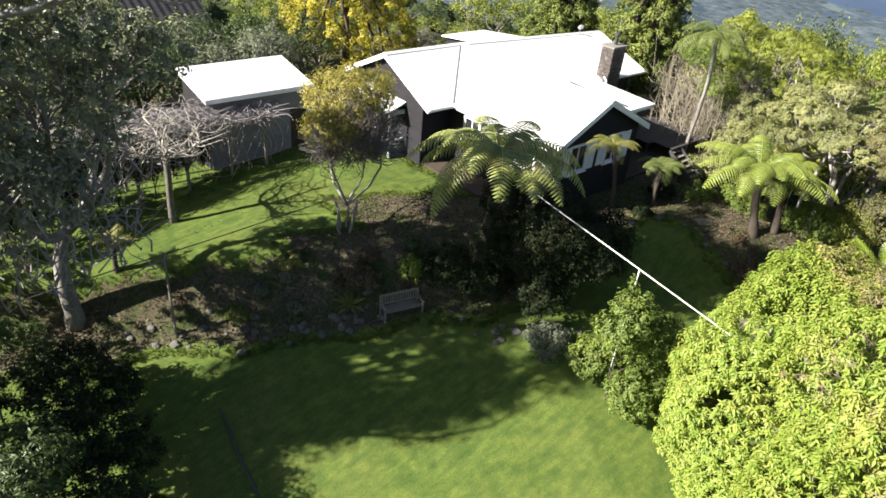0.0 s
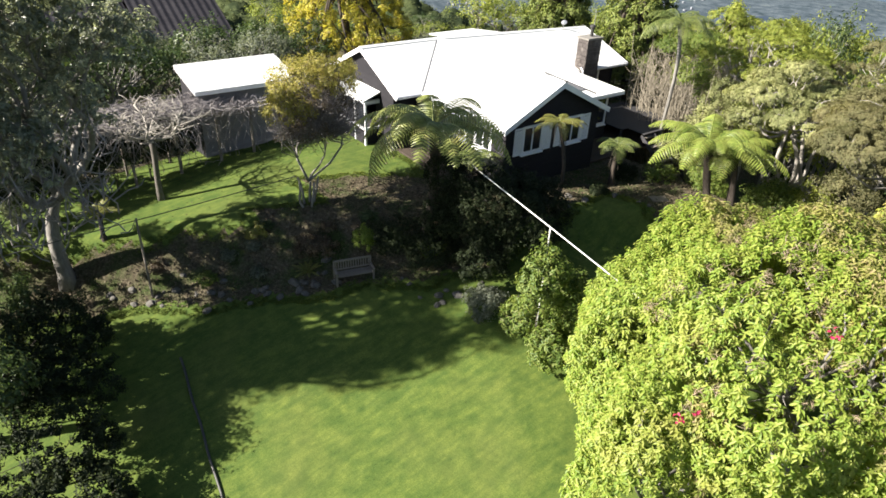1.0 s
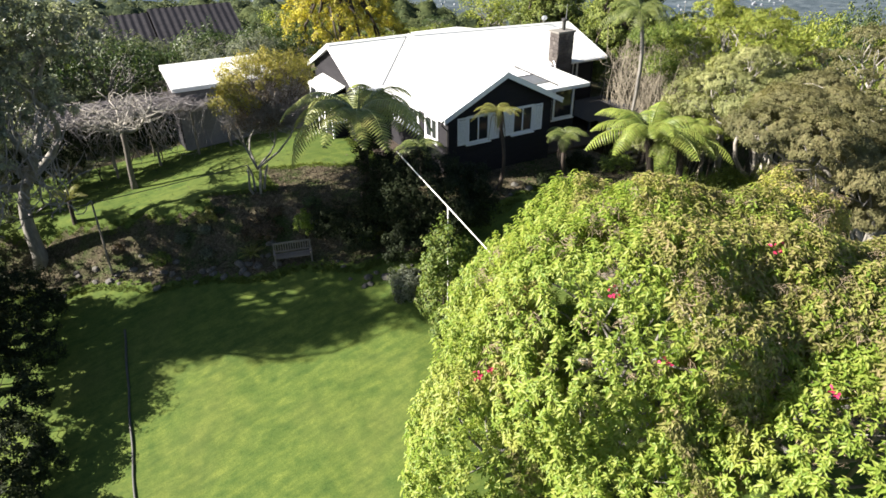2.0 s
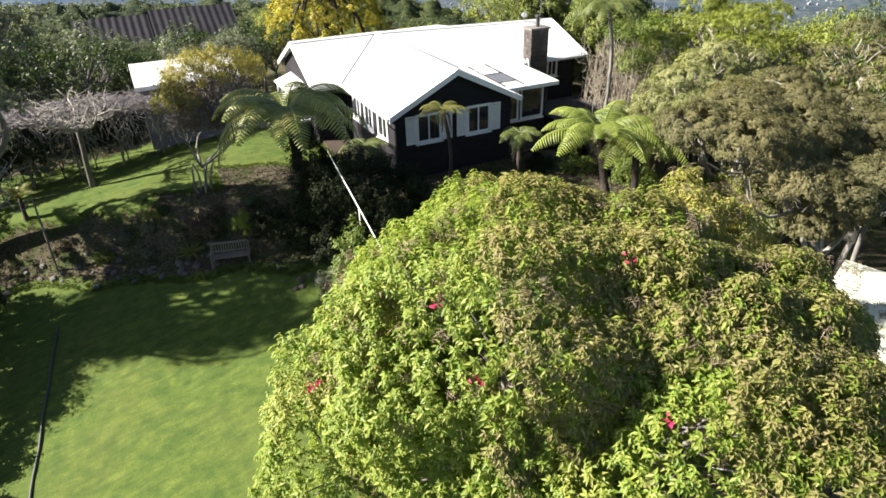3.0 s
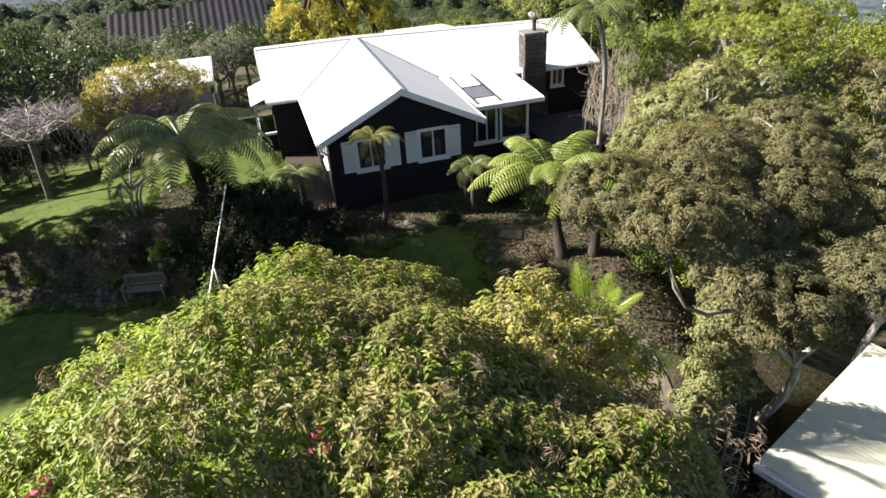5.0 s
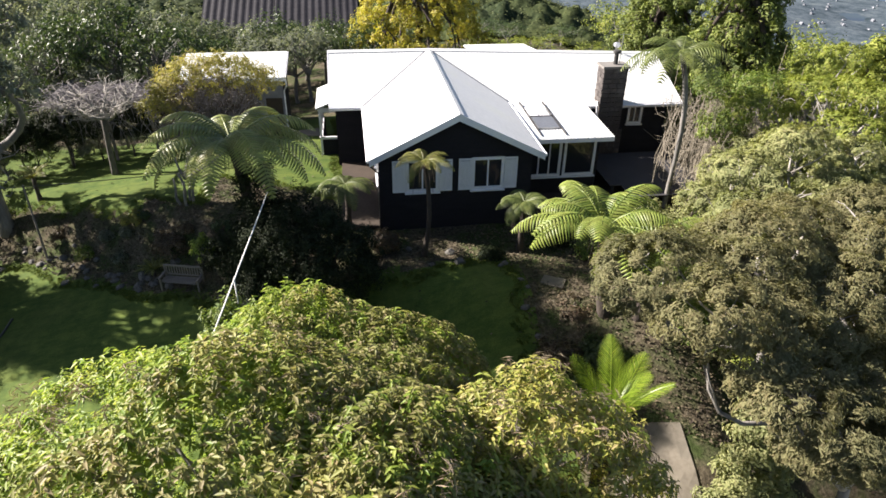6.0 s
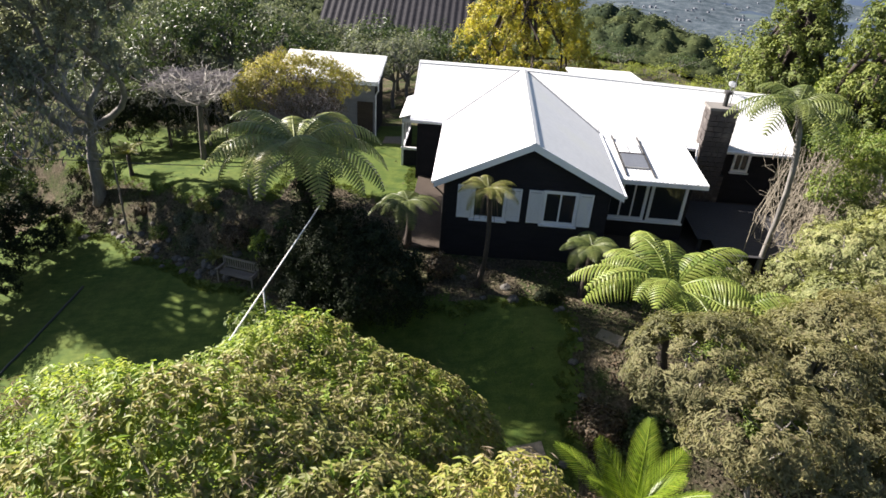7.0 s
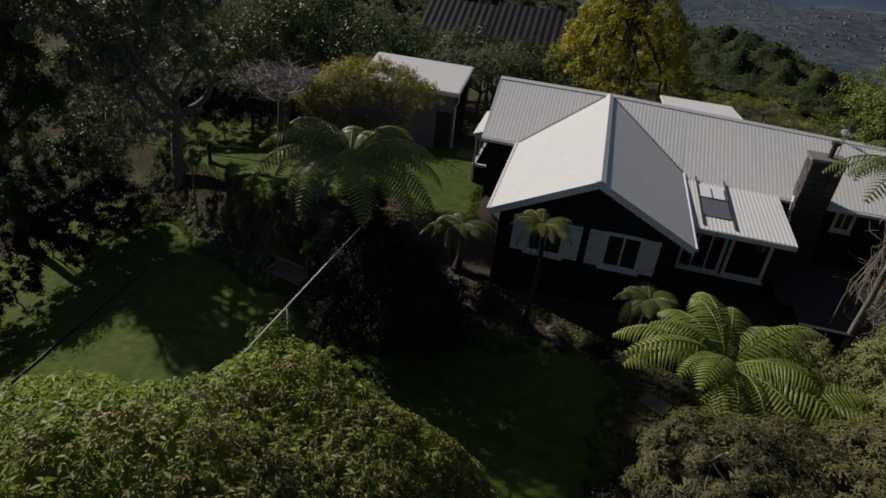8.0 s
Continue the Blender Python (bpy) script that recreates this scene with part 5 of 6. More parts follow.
# Added beyond the view's edge; crown lobes placed to cast the lawn's shadow.
tree("added_shade_tree", on_ground(-29.5, 5.0), (-29.2, 4.9, 2.0), 0.42,
     [(-27.0, 6.6, 6.2, 2.4, 1.8, 1.4), (-31.0, 6.8, 7.4, 2.4, 2.0, 1.5), (-28.4, 4.2, 6.2, 2.2, 1.6, 1.3), (-25.2, 2.8, 8.2, 1.5, 1.3, 0.9), (-27.8, 2.8, 8.6, 1.7, 1.4, 1.0), (-24.3, 1.3, 9.4, 1.5, 1.3, 0.8), (-26.6, 2.1, 9.0, 1.5, 1.2, 0.8), (-27.6, 2.6, 7.3, 1.4, 1.2, 0.8), (-28.6, 3.5, 5.4, 1.4, 1.2, 0.8), (-26.0, 4.8, 10.2, 1.4, 1.3, 0.8)],
     "tall spreading tree added out of view to shade the lawn from the side", "tree", "bark_grey", "leaf_dark", 900, 44, 0.16, 0.07, 0.42, 34, 16, shell=0.4, wobble=0.14)
# Unseen tree, added only to block sun from the strip below the gable.
tree("added_canopy_tree", on_ground(-31.0, 8.0), (-25.2, 4.2, 9.6), 0.24,
     [(-20.5, 4.2, 11.8, 1.4, 1.2, 0.9), (-15.2, 3.3, 12.0, 1.4, 1.3, 0.9), (-16.9, 1.9, 11.7, 1.4, 1.2, 0.9), (-21.9, 3.8, 11.2, 1.5, 1.3, 0.9), (-17.4, -0.4, 11.9, 1.1, 1.0, 0.7), (-16.4, 1.4, 12.3, 1.2, 1.1, 0.8), (-15.2, 0.5, 12.6, 1.1, 1.0, 0.7), (-15.8, -1.4, 12.4, 1.1, 1.0, 0.7), (-17.6, 2.6, 12.8, 1.3, 1.2, 0.8)],
     "tall leaning tree added out of view so that its high crown shades the garden", "tree", "bark_grey", "leaf_dark", 1000, 40, 0.16, 0.07, 0.4, 36, 8, shell=0.5, wobble=0.1)
tree("broadleaf_tree", on_ground(-26.2, 1.8), (-26.1, 1.8, 1.0), 0.26,
     [(-26.0, 3.0, 4.4, 1.8, 1.6, 1.3), (-24.8, 3.2, 2.6, 1.6, 1.5, 1.3), (-27.4, 4.4, 4.6, 2.0, 1.8, 1.5), (-26.0, 1.2, 1.4, 1.4, 1.2, 1.1), (-24.0, -1.0, -0.6, 1.3, 1.4, 1.2)],
     "dark broadleaf tree in shade beside the lawn", "tree", "bark_dark", "leaf_dark", 520, 40, 0.16, 0.07, 0.45, 32, 8, shell=0.5)
# The nearest ones get the darkest leaf, with their shade in its colour.
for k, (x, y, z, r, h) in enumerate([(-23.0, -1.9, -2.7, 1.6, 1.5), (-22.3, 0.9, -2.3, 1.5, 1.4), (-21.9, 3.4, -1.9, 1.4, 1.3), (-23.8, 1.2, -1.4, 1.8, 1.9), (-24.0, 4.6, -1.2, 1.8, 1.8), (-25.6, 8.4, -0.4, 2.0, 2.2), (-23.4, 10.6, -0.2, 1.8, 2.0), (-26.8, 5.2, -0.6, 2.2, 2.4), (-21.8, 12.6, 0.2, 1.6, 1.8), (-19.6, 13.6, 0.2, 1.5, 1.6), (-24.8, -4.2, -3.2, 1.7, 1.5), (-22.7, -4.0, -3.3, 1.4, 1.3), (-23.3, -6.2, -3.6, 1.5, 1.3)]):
    shrub("shade_shrub", [(x, y, z, r, r, h), (x + 0.9, y - 0.6, z - 0.5, r * 0.6, r * 0.6, h * 0.6)], "dark leafy shrub under the trees beside the lawn", "leaf_shade_dark" if k < 4 or k >= 10 else "leaf_dark" if k % 3 else "leaf_grey", clumps=150, seed=330 + k, leaf_len=0.15, leaf_w=0.065, group="shade shrubs")

# Deep shade behind the lawn, put into these shrubs' leaf colour.
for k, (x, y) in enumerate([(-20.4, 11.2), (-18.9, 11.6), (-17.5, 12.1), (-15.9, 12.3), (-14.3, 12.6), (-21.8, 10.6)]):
    shrub("backdrop_shrub", [(x, y, 0.7, 0.95, 0.8, 1.2), (x + 0.5, y + 0.6, 1.0, 0.8, 0.8, 1.2)], "dark evergreen shrub along the back of the lawn, shade put into its leaf colour", "leaf_shade_dark", clumps=110, seed=360 + k, leaf_len=0.14, leaf_w=0.06, group="dark shrubs behind the lawn")


def bare_tree():
    """The pollarded tree on the upper lawn, with a flat spread of bare twigs."""
    base = Vector(on_ground(-16.15, 9.6))
    root = thing("pollarded_tree", base, "pollarded tree with a straight trunk and bare grey twigs", "tree")
    rng = np.random.default_rng(41)
    top = Vector((-16.06, 9.68, 2.35)) - base
    Build().tube(bend((0, 0, -0.2), top, rng, 0.02, 6), [0.2, 0.15, 0.135, 0.13, 0.125, 0.13, 0.16], 10).done("trunk", M["bark_mid"], root, smooth=True)
    for k in range(7):
        a = k * 0.9 + rng.uniform(-0.2, 0.2)
        limb = Build()
        tip = top + Vector((math.cos(a) * 1.6, math.sin(a) * 1.6, 0.55 + 0.9 * rng.random()))
        main = bend(top - Vector((0, 0, 0.1)), tip, rng, 0.14, 5)
        limb.tube(main, [0.085, 0.075, 0.06, 0.05, 0.04, 0.03], 6)
        for _ in range(24):
            p = main[int(rng.integers(2, 6))]
            q = p + Vector((rng.normal() * 0.75, rng.normal() * 0.75, 0.25 + 0.3 * rng.random()))
            limb.tube(bend(p, q, rng, 0.16, 4), [0.022, 0.019, 0.015, 0.011, 0.006], 4)
        limb.done("limb", M["bark_pale"], root, smooth=True)


def vine_pergola():
    """A long low frame buried under grey leafless vines."""
    root = thing("vine_pergola", (-15.6, 12.9, ground_z(-15.6, 12.9)), "timber pergola smothered in leafless grey vines", "pergola")
    rng = np.random.default_rng(42)
    for x in (-3.4, -1.1, 1.1, 3.2, 5.0):
        for y in (-1.0, 1.0):
            Build().box(x - 0.06, y - 0.06, -0.4, x + 0.06, y + 0.06, 2.9).done("post", M["timber"], root)
    for y in (-1.0, 1.0):
        Build().box(-3.7, y - 0.04, 2.9, 5.3, y + 0.04, 3.05).done("beam", M["timber"], root)
    vines = Build()
    for _ in range(1500):
        x, y = rng.uniform(-3.9, 5.5), rng.uniform(-1.5, 1.4)
        p = Vector((x, y, 3.0 + 0.5 * rng.random()))
        q = p + Vector((rng.normal() * 0.9, rng.normal() * 0.4, rng.normal() * 0.2))
        vines.tube(bend(p, q, rng, 0.16, 4), [0.015, 0.014, 0.012, 0.01, 0.006], 4)
    for _ in range(150):
        x = rng.uniform(-3.8, 5.4)
        p = Vector((x, -1.2 + 0.2 * rng.random(), 3.1))
        q = Vector((x + rng.normal() * 0.9, -1.4 + 0.22 * rng.normal(), rng.uniform(0.5, 2.6)))
        vines.tube(bend(p, q, rng, 0.22, 5), [0.014, 0.014, 0.013, 0.011, 0.009, 0.006], 4)
    tagged(vines.done("vines", M["twig"], root, "tangled grey vine stems"), kind="stuff")


def golden_shrub():
    """The many-stemmed shrub on the bank: golden leaves over a dome of fine twigs on bare stems."""
    base = Vector(on_ground(-11.3, 3.7))
    root = tree("golden_shrub", base, (-11.2, 3.8, 1.5), 0.1,
                [(-10.5, 5.3, 5.0, 1.6, 1.5, 1.1), (-9.3, 6.1, 5.1, 1.6, 1.4, 1.1), (-11.5, 4.7, 4.2, 1.1, 1.1, 1.1), (-8.3, 6.6, 4.5, 1.2, 1.1, 1.0)],
                "many-stemmed shrub tree with golden leaves and pale bare stems", "tree", "bark_grey", "leaf_straw", 760, 26, 0.1, 0.045, 0.22, 43, 20, stems=5, shell=0.7, wobble=0.16, low=-0.1)
    foliage("lower_crown", [(1.2, 1.3, 4.0, 1.9, 1.7, 1.5), (0.3, 0.4, 3.2, 1.3, 1.2, 1.2), (2.2, 2.3, 3.6, 1.4, 1.3, 1.2)], 420, 26, 0.1, 0.03, 0.3, M["leaf_russet"], root, 44, shell=0.45)
    rng = np.random.default_rng(45)
    fine = Build()
    for _ in range(900):
        d = Vector(directions(rng, 1)[0])
        d.z = abs(d.z)
        p = Vector((1.4, 1.5, 2.6)) + Vector((d.x * 0.9, d.y * 0.9, d.z * 0.4))
        q = Vector((1.3, 1.3, 2.7)) + Vector((d.x * 2.5, d.y * 2.2, d.z * 2.6)) * rng.uniform(0.75, 1.0)
        fine.tube(bend(p, q, rng, 0.12, 4), [0.02, 0.016, 0.013, 0.01, 0.006], 4)
    tagged(fine.done("brushwood", M["twig"], root, "dome of fine mauve-grey twigs"), kind="stuff")


bare_tree()
vine_pergola()
golden_shrub()

# tree ferns and palms
fern("tree_fern", on_ground(-7.8, -0.4), (-8.1, -1.1, 4.75), 27, 3.45, "tall tree fern with broad drooping olive fronds above the bank", 51, "frond_mid", 0.19, 50, -62, 27, 0.6, blade=0.42, droop=0.42, spread=(0.0, 34.0), group="tree ferns")
fern("tree_fern", on_ground(4.1, -6.2), (3.85, -5.5, 3.0), 19, 3.0, "tall tree fern with bright arching fronds before the house", 52, "frond", 0.16, 60, -44, 25, 0.6, blade=0.37, droop=0.55, spread=(0.0, 30.0), group="tree ferns")
fern("tree_fern", on_ground(5.0, -6.6), (5.5, -5.9, 2.7), 14, 2.5, "smaller tree fern beside its taller neighbour", 53, "frond", 0.15, 46, -48, 22, 0.56, blade=0.37, droop=0.5, spread=(0.0, 26.0), group="tree ferns")
fern("tree_fern", on_ground(9.6, 1.0), (8.6, 0.6, 7.1), 17, 2.3, "very tall slender tree fern at the house corner", 54, "frond_dull", 0.095, 34, -62, 19, 0.5, blade=0.28, droop=0.55, bark="bark_grey", group="tree ferns")
fern("tree_fern", on_ground(-1.6, -1.7), (-1.5, -1.4, 3.95), 12, 1.25, "young tree fern with golden fronds by the gable", 55, "frond_gold", 0.08, 46, -50, 18, 0.26, blade=0.3, group="tree ferns")
fern("tree_fern", on_ground(2.2, -1.9), (2.2, -1.9, 2.4), 8, 1.25, "small shaded tree fern under the gable window", 56, "frond_dull", 0.11, 38, -55, 20, 0.36, group="tree ferns")
fern("tree_fern", on_ground(-4.4, 0.6), (-4.4, 0.6, 2.3), 10, 1.6, "small dull tree fern at the wing corner", 57, "frond_dull", 0.12, 30, -60, 20, 0.34, group="tree ferns")
fern("palm", on_ground(1.9, -12.0), (1.9, -12.0, 1.2), 11, 2.1, "young palm with upright feathered yellow-green leaves", 58, "palm", 0.13, 80, 38, 34, 0.55, "palm", skirt=False, flat=1.1, droop=0.15, leaflets=3, blade=0.34, spread=(0.0, 30.0))
fern("palm", on_ground(-19.1, 7.6), (-19.1, 7.6, 0.1), 12, 0.95, "small young palm on the upper lawn", 59, "frond_gold", 0.09, 70, -5, 16, 0.24, "palm", skirt=False)
fern("flax", on_ground(-12.55, 1.45), (-12.55, 1.45, -1.6), 14, 0.7, "small spiky golden plant beside the bench", 60, "frond_gold", 0.05, 55, 0, 10, 0.1, "plant", skirt=False)

# shrubs of the bank and borders
shrub("ball_bush", [(-10.25, 0.7, -0.35, 0.45, 0.45, 0.55)], "clipped yellow-green bush behind the bench", "leaf_bright", clumps=70, leaf_len=0.09, leaf_w=0.04, spread=0.14, seed=61, per=36)
# The next shrubs under fern and gable carry shade in their leaf colour.
shrub("dark_shrub", [(-8.9, 0.0, -0.4, 1.3, 1.0, 1.0), (-8.0, -1.2, -0.6, 1.2, 1.0, 1.0)], "dense dark shrub on the bank under the fern, shade put into its leaf colour", "leaf_shade_dark", clumps=240, seed=62)
shrub("dark_shrub", [(-6.0, -2.8, 1.5, 1.8, 1.6, 1.9), (-5.0, -3.6, 0.9, 1.6, 1.5, 1.9), (-6.9, -2.2, 1.2, 1.5, 1.4, 1.8), (-7.2, -3.5, -0.2, 1.1, 1.0, 1.2), (-4.4, -2.8, 0.6, 1.1, 1.1, 1.4)], "dense dark shrub below the gable, shade put into its leaf colour", "leaf_shade_dark", clumps=1300, seed=63)
shrub("climbing_shrub", [(-7.6, -1.1, 0.8, 0.8, 0.8, 1.4), (-7.5, -1.0, 2.7, 0.8, 0.8, 1.4)], "dark leafy climber smothering the fern trunk, shade put into its leaf colour", "leaf_shade_dark", clumps=190, seed=163)
shrub("border_shrub", [(-7.7, -7.4, 0.8, 0.9, 0.9, 1.7), (-6.4, -8.0, -0.1, 1.0, 1.0, 1.4), (-7.8, -8.3, -1.2, 0.9, 0.8, 1.0), (-7.4, -6.4, -1.2, 0.8, 0.8, 0.9)], "leafy green shrub at the lawn's edge", "leaf_mid", clumps=420, seed=64, leaf_len=0.15, leaf_w=0.06)
shrub("border_shrub", [(-7.8, -4.6, -1.5, 0.8, 0.8, 0.8)], "grey-green shrub at the lawn's edge", "leaf_grey", clumps=90, seed=65)
shrub("border_shrub", [(-12.0, 2.2, -0.9, 0.8, 0.6, 0.6), (-11.6, 1.6, -0.9, 0.6, 0.5, 0.5)], "low russet shrub on the bank", "leaf_russet", clumps=80, seed=66)
shrub("climbing_shrub", [(5.75, -12.5, 0.3, 0.75, 0.7, 1.0), (5.5, -12.6, 1.5, 0.55, 0.55, 0.9), (6.1, -12.4, -1.1, 0.95, 0.9, 1.0), (5.3, -12.9, -1.6, 0.8, 0.8, 0.8)], "tall pale grey-green climber beside the path", "leaf_pale", clumps=420, seed=164, leaf_len=0.12, leaf_w=0.06)
shrub("border_shrub", [(5.0, -2.6, 0.2, 0.8, 0.8, 0.8)], "yellow-green shrub in the shaded garden", "leaf_mid", clumps=70, seed=67)
shrub("border_shrub", [(6.6, -4.6, -0.4, 1.0, 0.9, 0.9), (7.6, -3.6, 0.0, 1.0, 0.9, 1.0)], "mixed green shrubs below the deck", "leaf_mid", clumps=150, seed=68)


def dry_thicket():
    root = thing("dry_thicket", on_ground(12.6, 2.0), "thicket of tall dead straw-coloured stems", "thicket", kind="stuff")
    rng = np.random.default_rng(71)
    b = Build()
    for _ in range(210):
        a, r = rng.uniform(0, 6.28), 2.5 * math.sqrt(rng.random())
        p = Vector((math.cos(a) * r, math.sin(a) * r, -1.0))
        q = p * 1.3 + Vector((rng.normal() * 0.5, rng.normal() * 0.5, 5.5 - ground_z(12.6, 2.0) + rng.normal() * 0.8))
        b.tube(bend(p, q, rng, 0.1, 5), [0.03, 0.028, 0.024, 0.02, 0.014, 0.007], 4)
        for _ in range(7):
            s = p.lerp(q, rng.uniform(0.5, 0.95))
            b.tube(bend(s, s + Vector((rng.normal() * 0.5, rng.normal() * 0.5, 0.3 + 0.5 * rng.random())), rng, 0.2, 3), [0.016, 0.013, 0.01, 0.005], 3)
    b.done("stems", M["straw"], root)
    h = 5.0 - ground_z(12.6, 2.0)
    foliage("leaf_tuft", [(0.4, -0.6, h + 0.4, 1.5, 1.3, 0.6), (-0.9, 0.6, h + 0.1, 1.2, 1.2, 0.6), (1.3, 1.2, h - 0.1, 1.2, 1.2, 0.6), (-1.4, -1.2, h - 1.2, 1.1, 1.1, 1.2), (-0.4, -1.9, h - 2.2, 1.1, 1.0, 1.3)], 420, 30, 0.14, 0.05, 0.3, M["leaf_mid"], root, 72, shell=0.5)


shrub("border_shrub", [(7.6, -1.6, 0.8, 0.9, 0.9, 0.9), (8.8, -2.4, 1.0, 1.1, 1.0, 1.1), (9.8, -1.4, 1.6, 1.0, 1.0, 1.1), (10.4, -3.2, 2.2, 1.3, 1.2, 1.3), (9.2, -3.6, 1.2, 1.1, 1.0, 1.0), (9.2, -2.0, 2.0, 0.9, 0.9, 0.8), (10.2, -1.7, 2.8, 1.0, 0.9, 0.8), (11.3, -1.4, 3.5, 1.0, 1.0, 0.8)], "pale feathery shrub before the deck", "leaf_pale", clumps=620, seed=69)
dry_thicket()
for k, (x, y, z, r, leaf) in enumerate([(12.4, -2.6, 1.6, 1.7, "leaf_moss"), (10.6, -1.6, 0.6, 1.3, "leaf_mid"), (13.4, -4.2, 1.4, 1.6, "leaf_moss"), (8.4, -8.6, 0.2, 1.3, "leaf_moss"), (7.2, -7.4, 0.4, 1.2, "leaf_mid"), (9.2, -9.6, 1.0, 1.4, "leaf_olive")]):
    shrub("bush_shrub", [(x, y, z, r, r, r * 0.9), (x + 0.8, y + 0.5, z - 0.6, r * 0.7, r * 0.7, r * 0.7)], "leafy shrub in the bush below the house", leaf, clumps=190, seed=170 + k, leaf_len=0.12, leaf_w=0.045, spread=0.32, group="bush shrubs")
# Two plants by the wall use the leaf colour with shade put in.
for k, (x, y, z, r, leaf) in enumerate([(3.2, -5.6, -0.1, 0.6, "leaf_russet"), (2.2, -7.2, -0.6, 0.7, "leaf_russet"), (3.6, -7.4, -0.5, 0.7, "leaf_dark"), (2.6, -8.8, -0.9, 0.7, "leaf_dark"), (1.9, -10.2, -0.9, 0.7, "leaf_russet"), (1.0, -2.2, 0.3, 0.45, "leaf_shade_dark"), (3.6, -1.4, 0.4, 0.6, "leaf_shade_dark"), (-3.0, -1.2, 0.6, 0.5, "leaf_russet")]):
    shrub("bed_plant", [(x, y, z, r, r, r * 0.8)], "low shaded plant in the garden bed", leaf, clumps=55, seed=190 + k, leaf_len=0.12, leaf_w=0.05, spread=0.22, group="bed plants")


# ---- the bush behind and below ----
def bush_tree(seed, leaf, label, radius=2.6, tall=5.0, name="bush_tree", leaf_len=0.22, leaf_w=0.1, clumps=200, per=15):
    rng = np.random.default_rng(seed)
    blobs = [(rng.normal() * radius * 0.42, rng.normal() * radius * 0.42, tall * rng.uniform(0.55, 0.85), radius * rng.uniform(0.45, 0.7), radius * rng.uniform(0.45, 0.7), radius * rng.uniform(0.35, 0.6)) for _ in range(7)]
    return tree(name, (0, 0, 0), (0, 0, tall * 0.4), 0.16, blobs, label, "tree", "bark_grey", leaf, clumps, per, leaf_len, leaf_w, 0.5, seed, 3, "bush trees", shell=0.5)


def conifer(base, tall, radius, seed, leaf, label, lumps=26, slim=1.0):
    rng = np.random.default_rng(seed)
    blobs = []
    for i in range(lumps):
        t = (i + 0.5) / lumps
        r = radius * (1 - t ** slim) ** 0.5 * 0.66
        a = i * 2.4
        s = radius * (0.42 - 0.22 * t)
        blobs.append((base[0] + math.cos(a) * r, base[1] + math.sin(a) * r, base[2] + tall * (0.12 + 0.86 * t), s, s, s * 1.3))
    return tree("conifer", base, (base[0], base[1], base[2] + tall * 0.85), 0.3, blobs, label, "tree", "bark_dark", leaf, 950, 34, 0.24, 0.085, 0.36, seed, 1, shell=0.75, up=0.5)


conifer(on_ground(0.6, 22.0), 9.0, 5.0, 81, "leaf_gold", "broad golden conifer behind the house")
conifer(on_ground(14.9, 15.6), 9.4 - ground_z(14.9, 15.6), 2.9, 82, "leaf_conifer", "tall green conifer beyond the house", 34, 2.4)
conifer(on_ground(16.0, 9.0), 9.8 - ground_z(16.0, 9.0), 2.9, 83, "leaf_conifer", "tall green conifer beyond the house", 34, 2.4)
conifer(on_ground(20.5, 4.5), 6.4 - ground_z(20.5, 4.5), 2.4, 84, "leaf_moss", "bright green conifer among the tea trees", 18)

protos = [bush_tree(91, "leaf_dark", "dark evergreen tree in the bush"), bush_tree(92, "leaf_mid", "mid-green tree in the bush"),
          bush_tree(93, "leaf_grey", "grey-green tree in the bush"), bush_tree(94, "leaf_moss", "fresh green tree in the bush", 3.0)]
rngb = np.random.default_rng(95)
spots = [(-19.6, 18.4, 3.8), (-22.4, 17.4, 3.4), (-25.2, 16.8, 3.2), (-16.0, 20.4, 3.6), (-28.0, 14.5, 2.6), (-24.5, 20.5, 5.0), (-30.0, 17.0, 4.0), (-20.6, 21.6, 5.2), (-31.0, 11.0, 2.0), (-34.0, 14.0, 3.4), (-29.0, 21.5, 5.0), (-34.5, 18.5, 5.0), (-33.5, 7.5, 2.0), (-38.0, 12.0, 3.4), (-36.0, 23.0, 5.5), (-41.0, 18.0, 5.0)]
for gx in np.arange(-34, 54, 4.4):
    for gy in np.arange(-14, 50, 4.4):
        x, y = gx + rngb.uniform(-1.7, 1.7), gy + rngb.uniform(-1.7, 1.7)
        if 18.5 < y < 34 and -30 < x < 14 and not (-18 < x < -2 and y > 29):
            top = (4.5 if y < 24 else 3.6) + rngb.uniform(-0.9, 0.7) if x > -17 else 6.2 + rngb.uniform(-1.0, 1.5)
            if x > 3:
                top = 1.0 - 0.06 * (y - 18) + rngb.uniform(-0.8, 0.8)
        elif x > 26 and -12 < y < 27:
            top = 5.6 - 0.19 * (x - 28) + 2.2 * smooth(-3.0, 3.0, 0.69 * x - 16 - y) + 2.6 * smooth(33, 42, x) * smooth(0.36, 0.24, y / x) + rngb.uniform(-0.9, 0.6)
        elif x > 16.5 and -12 < y < 30:
            top = 7.5 - 0.15 * (x - 18) - 0.35 * min(5.5, max(0.0, y - 2 - 0.85 * (x - 18))) + 1.2 * smooth(-3.0, 3.0, 0.69 * x - 16 - y) + rngb.uniform(-0.9, 0.6)
        elif x > 13.5 and 6 < y < 30:
            top = 2.6 - 0.07 * (y - 6) + rngb.uniform(-1.0, 0.8)
        else:
            continue
        spots.append((x, y, top))
for x in np.arange(-22.0, -1.5, 2.0):
    for y in (19.8, 24.0):
        spots.append((x + rngb.uniform(-0.7, 0.7), y + rngb.uniform(-0.8, 0.8), (8.0 if x < -14 else 6.2) + (0.3 if y > 22 else 0.0) + rngb.uniform(-0.8, 0.6)))
first = [True] * 4
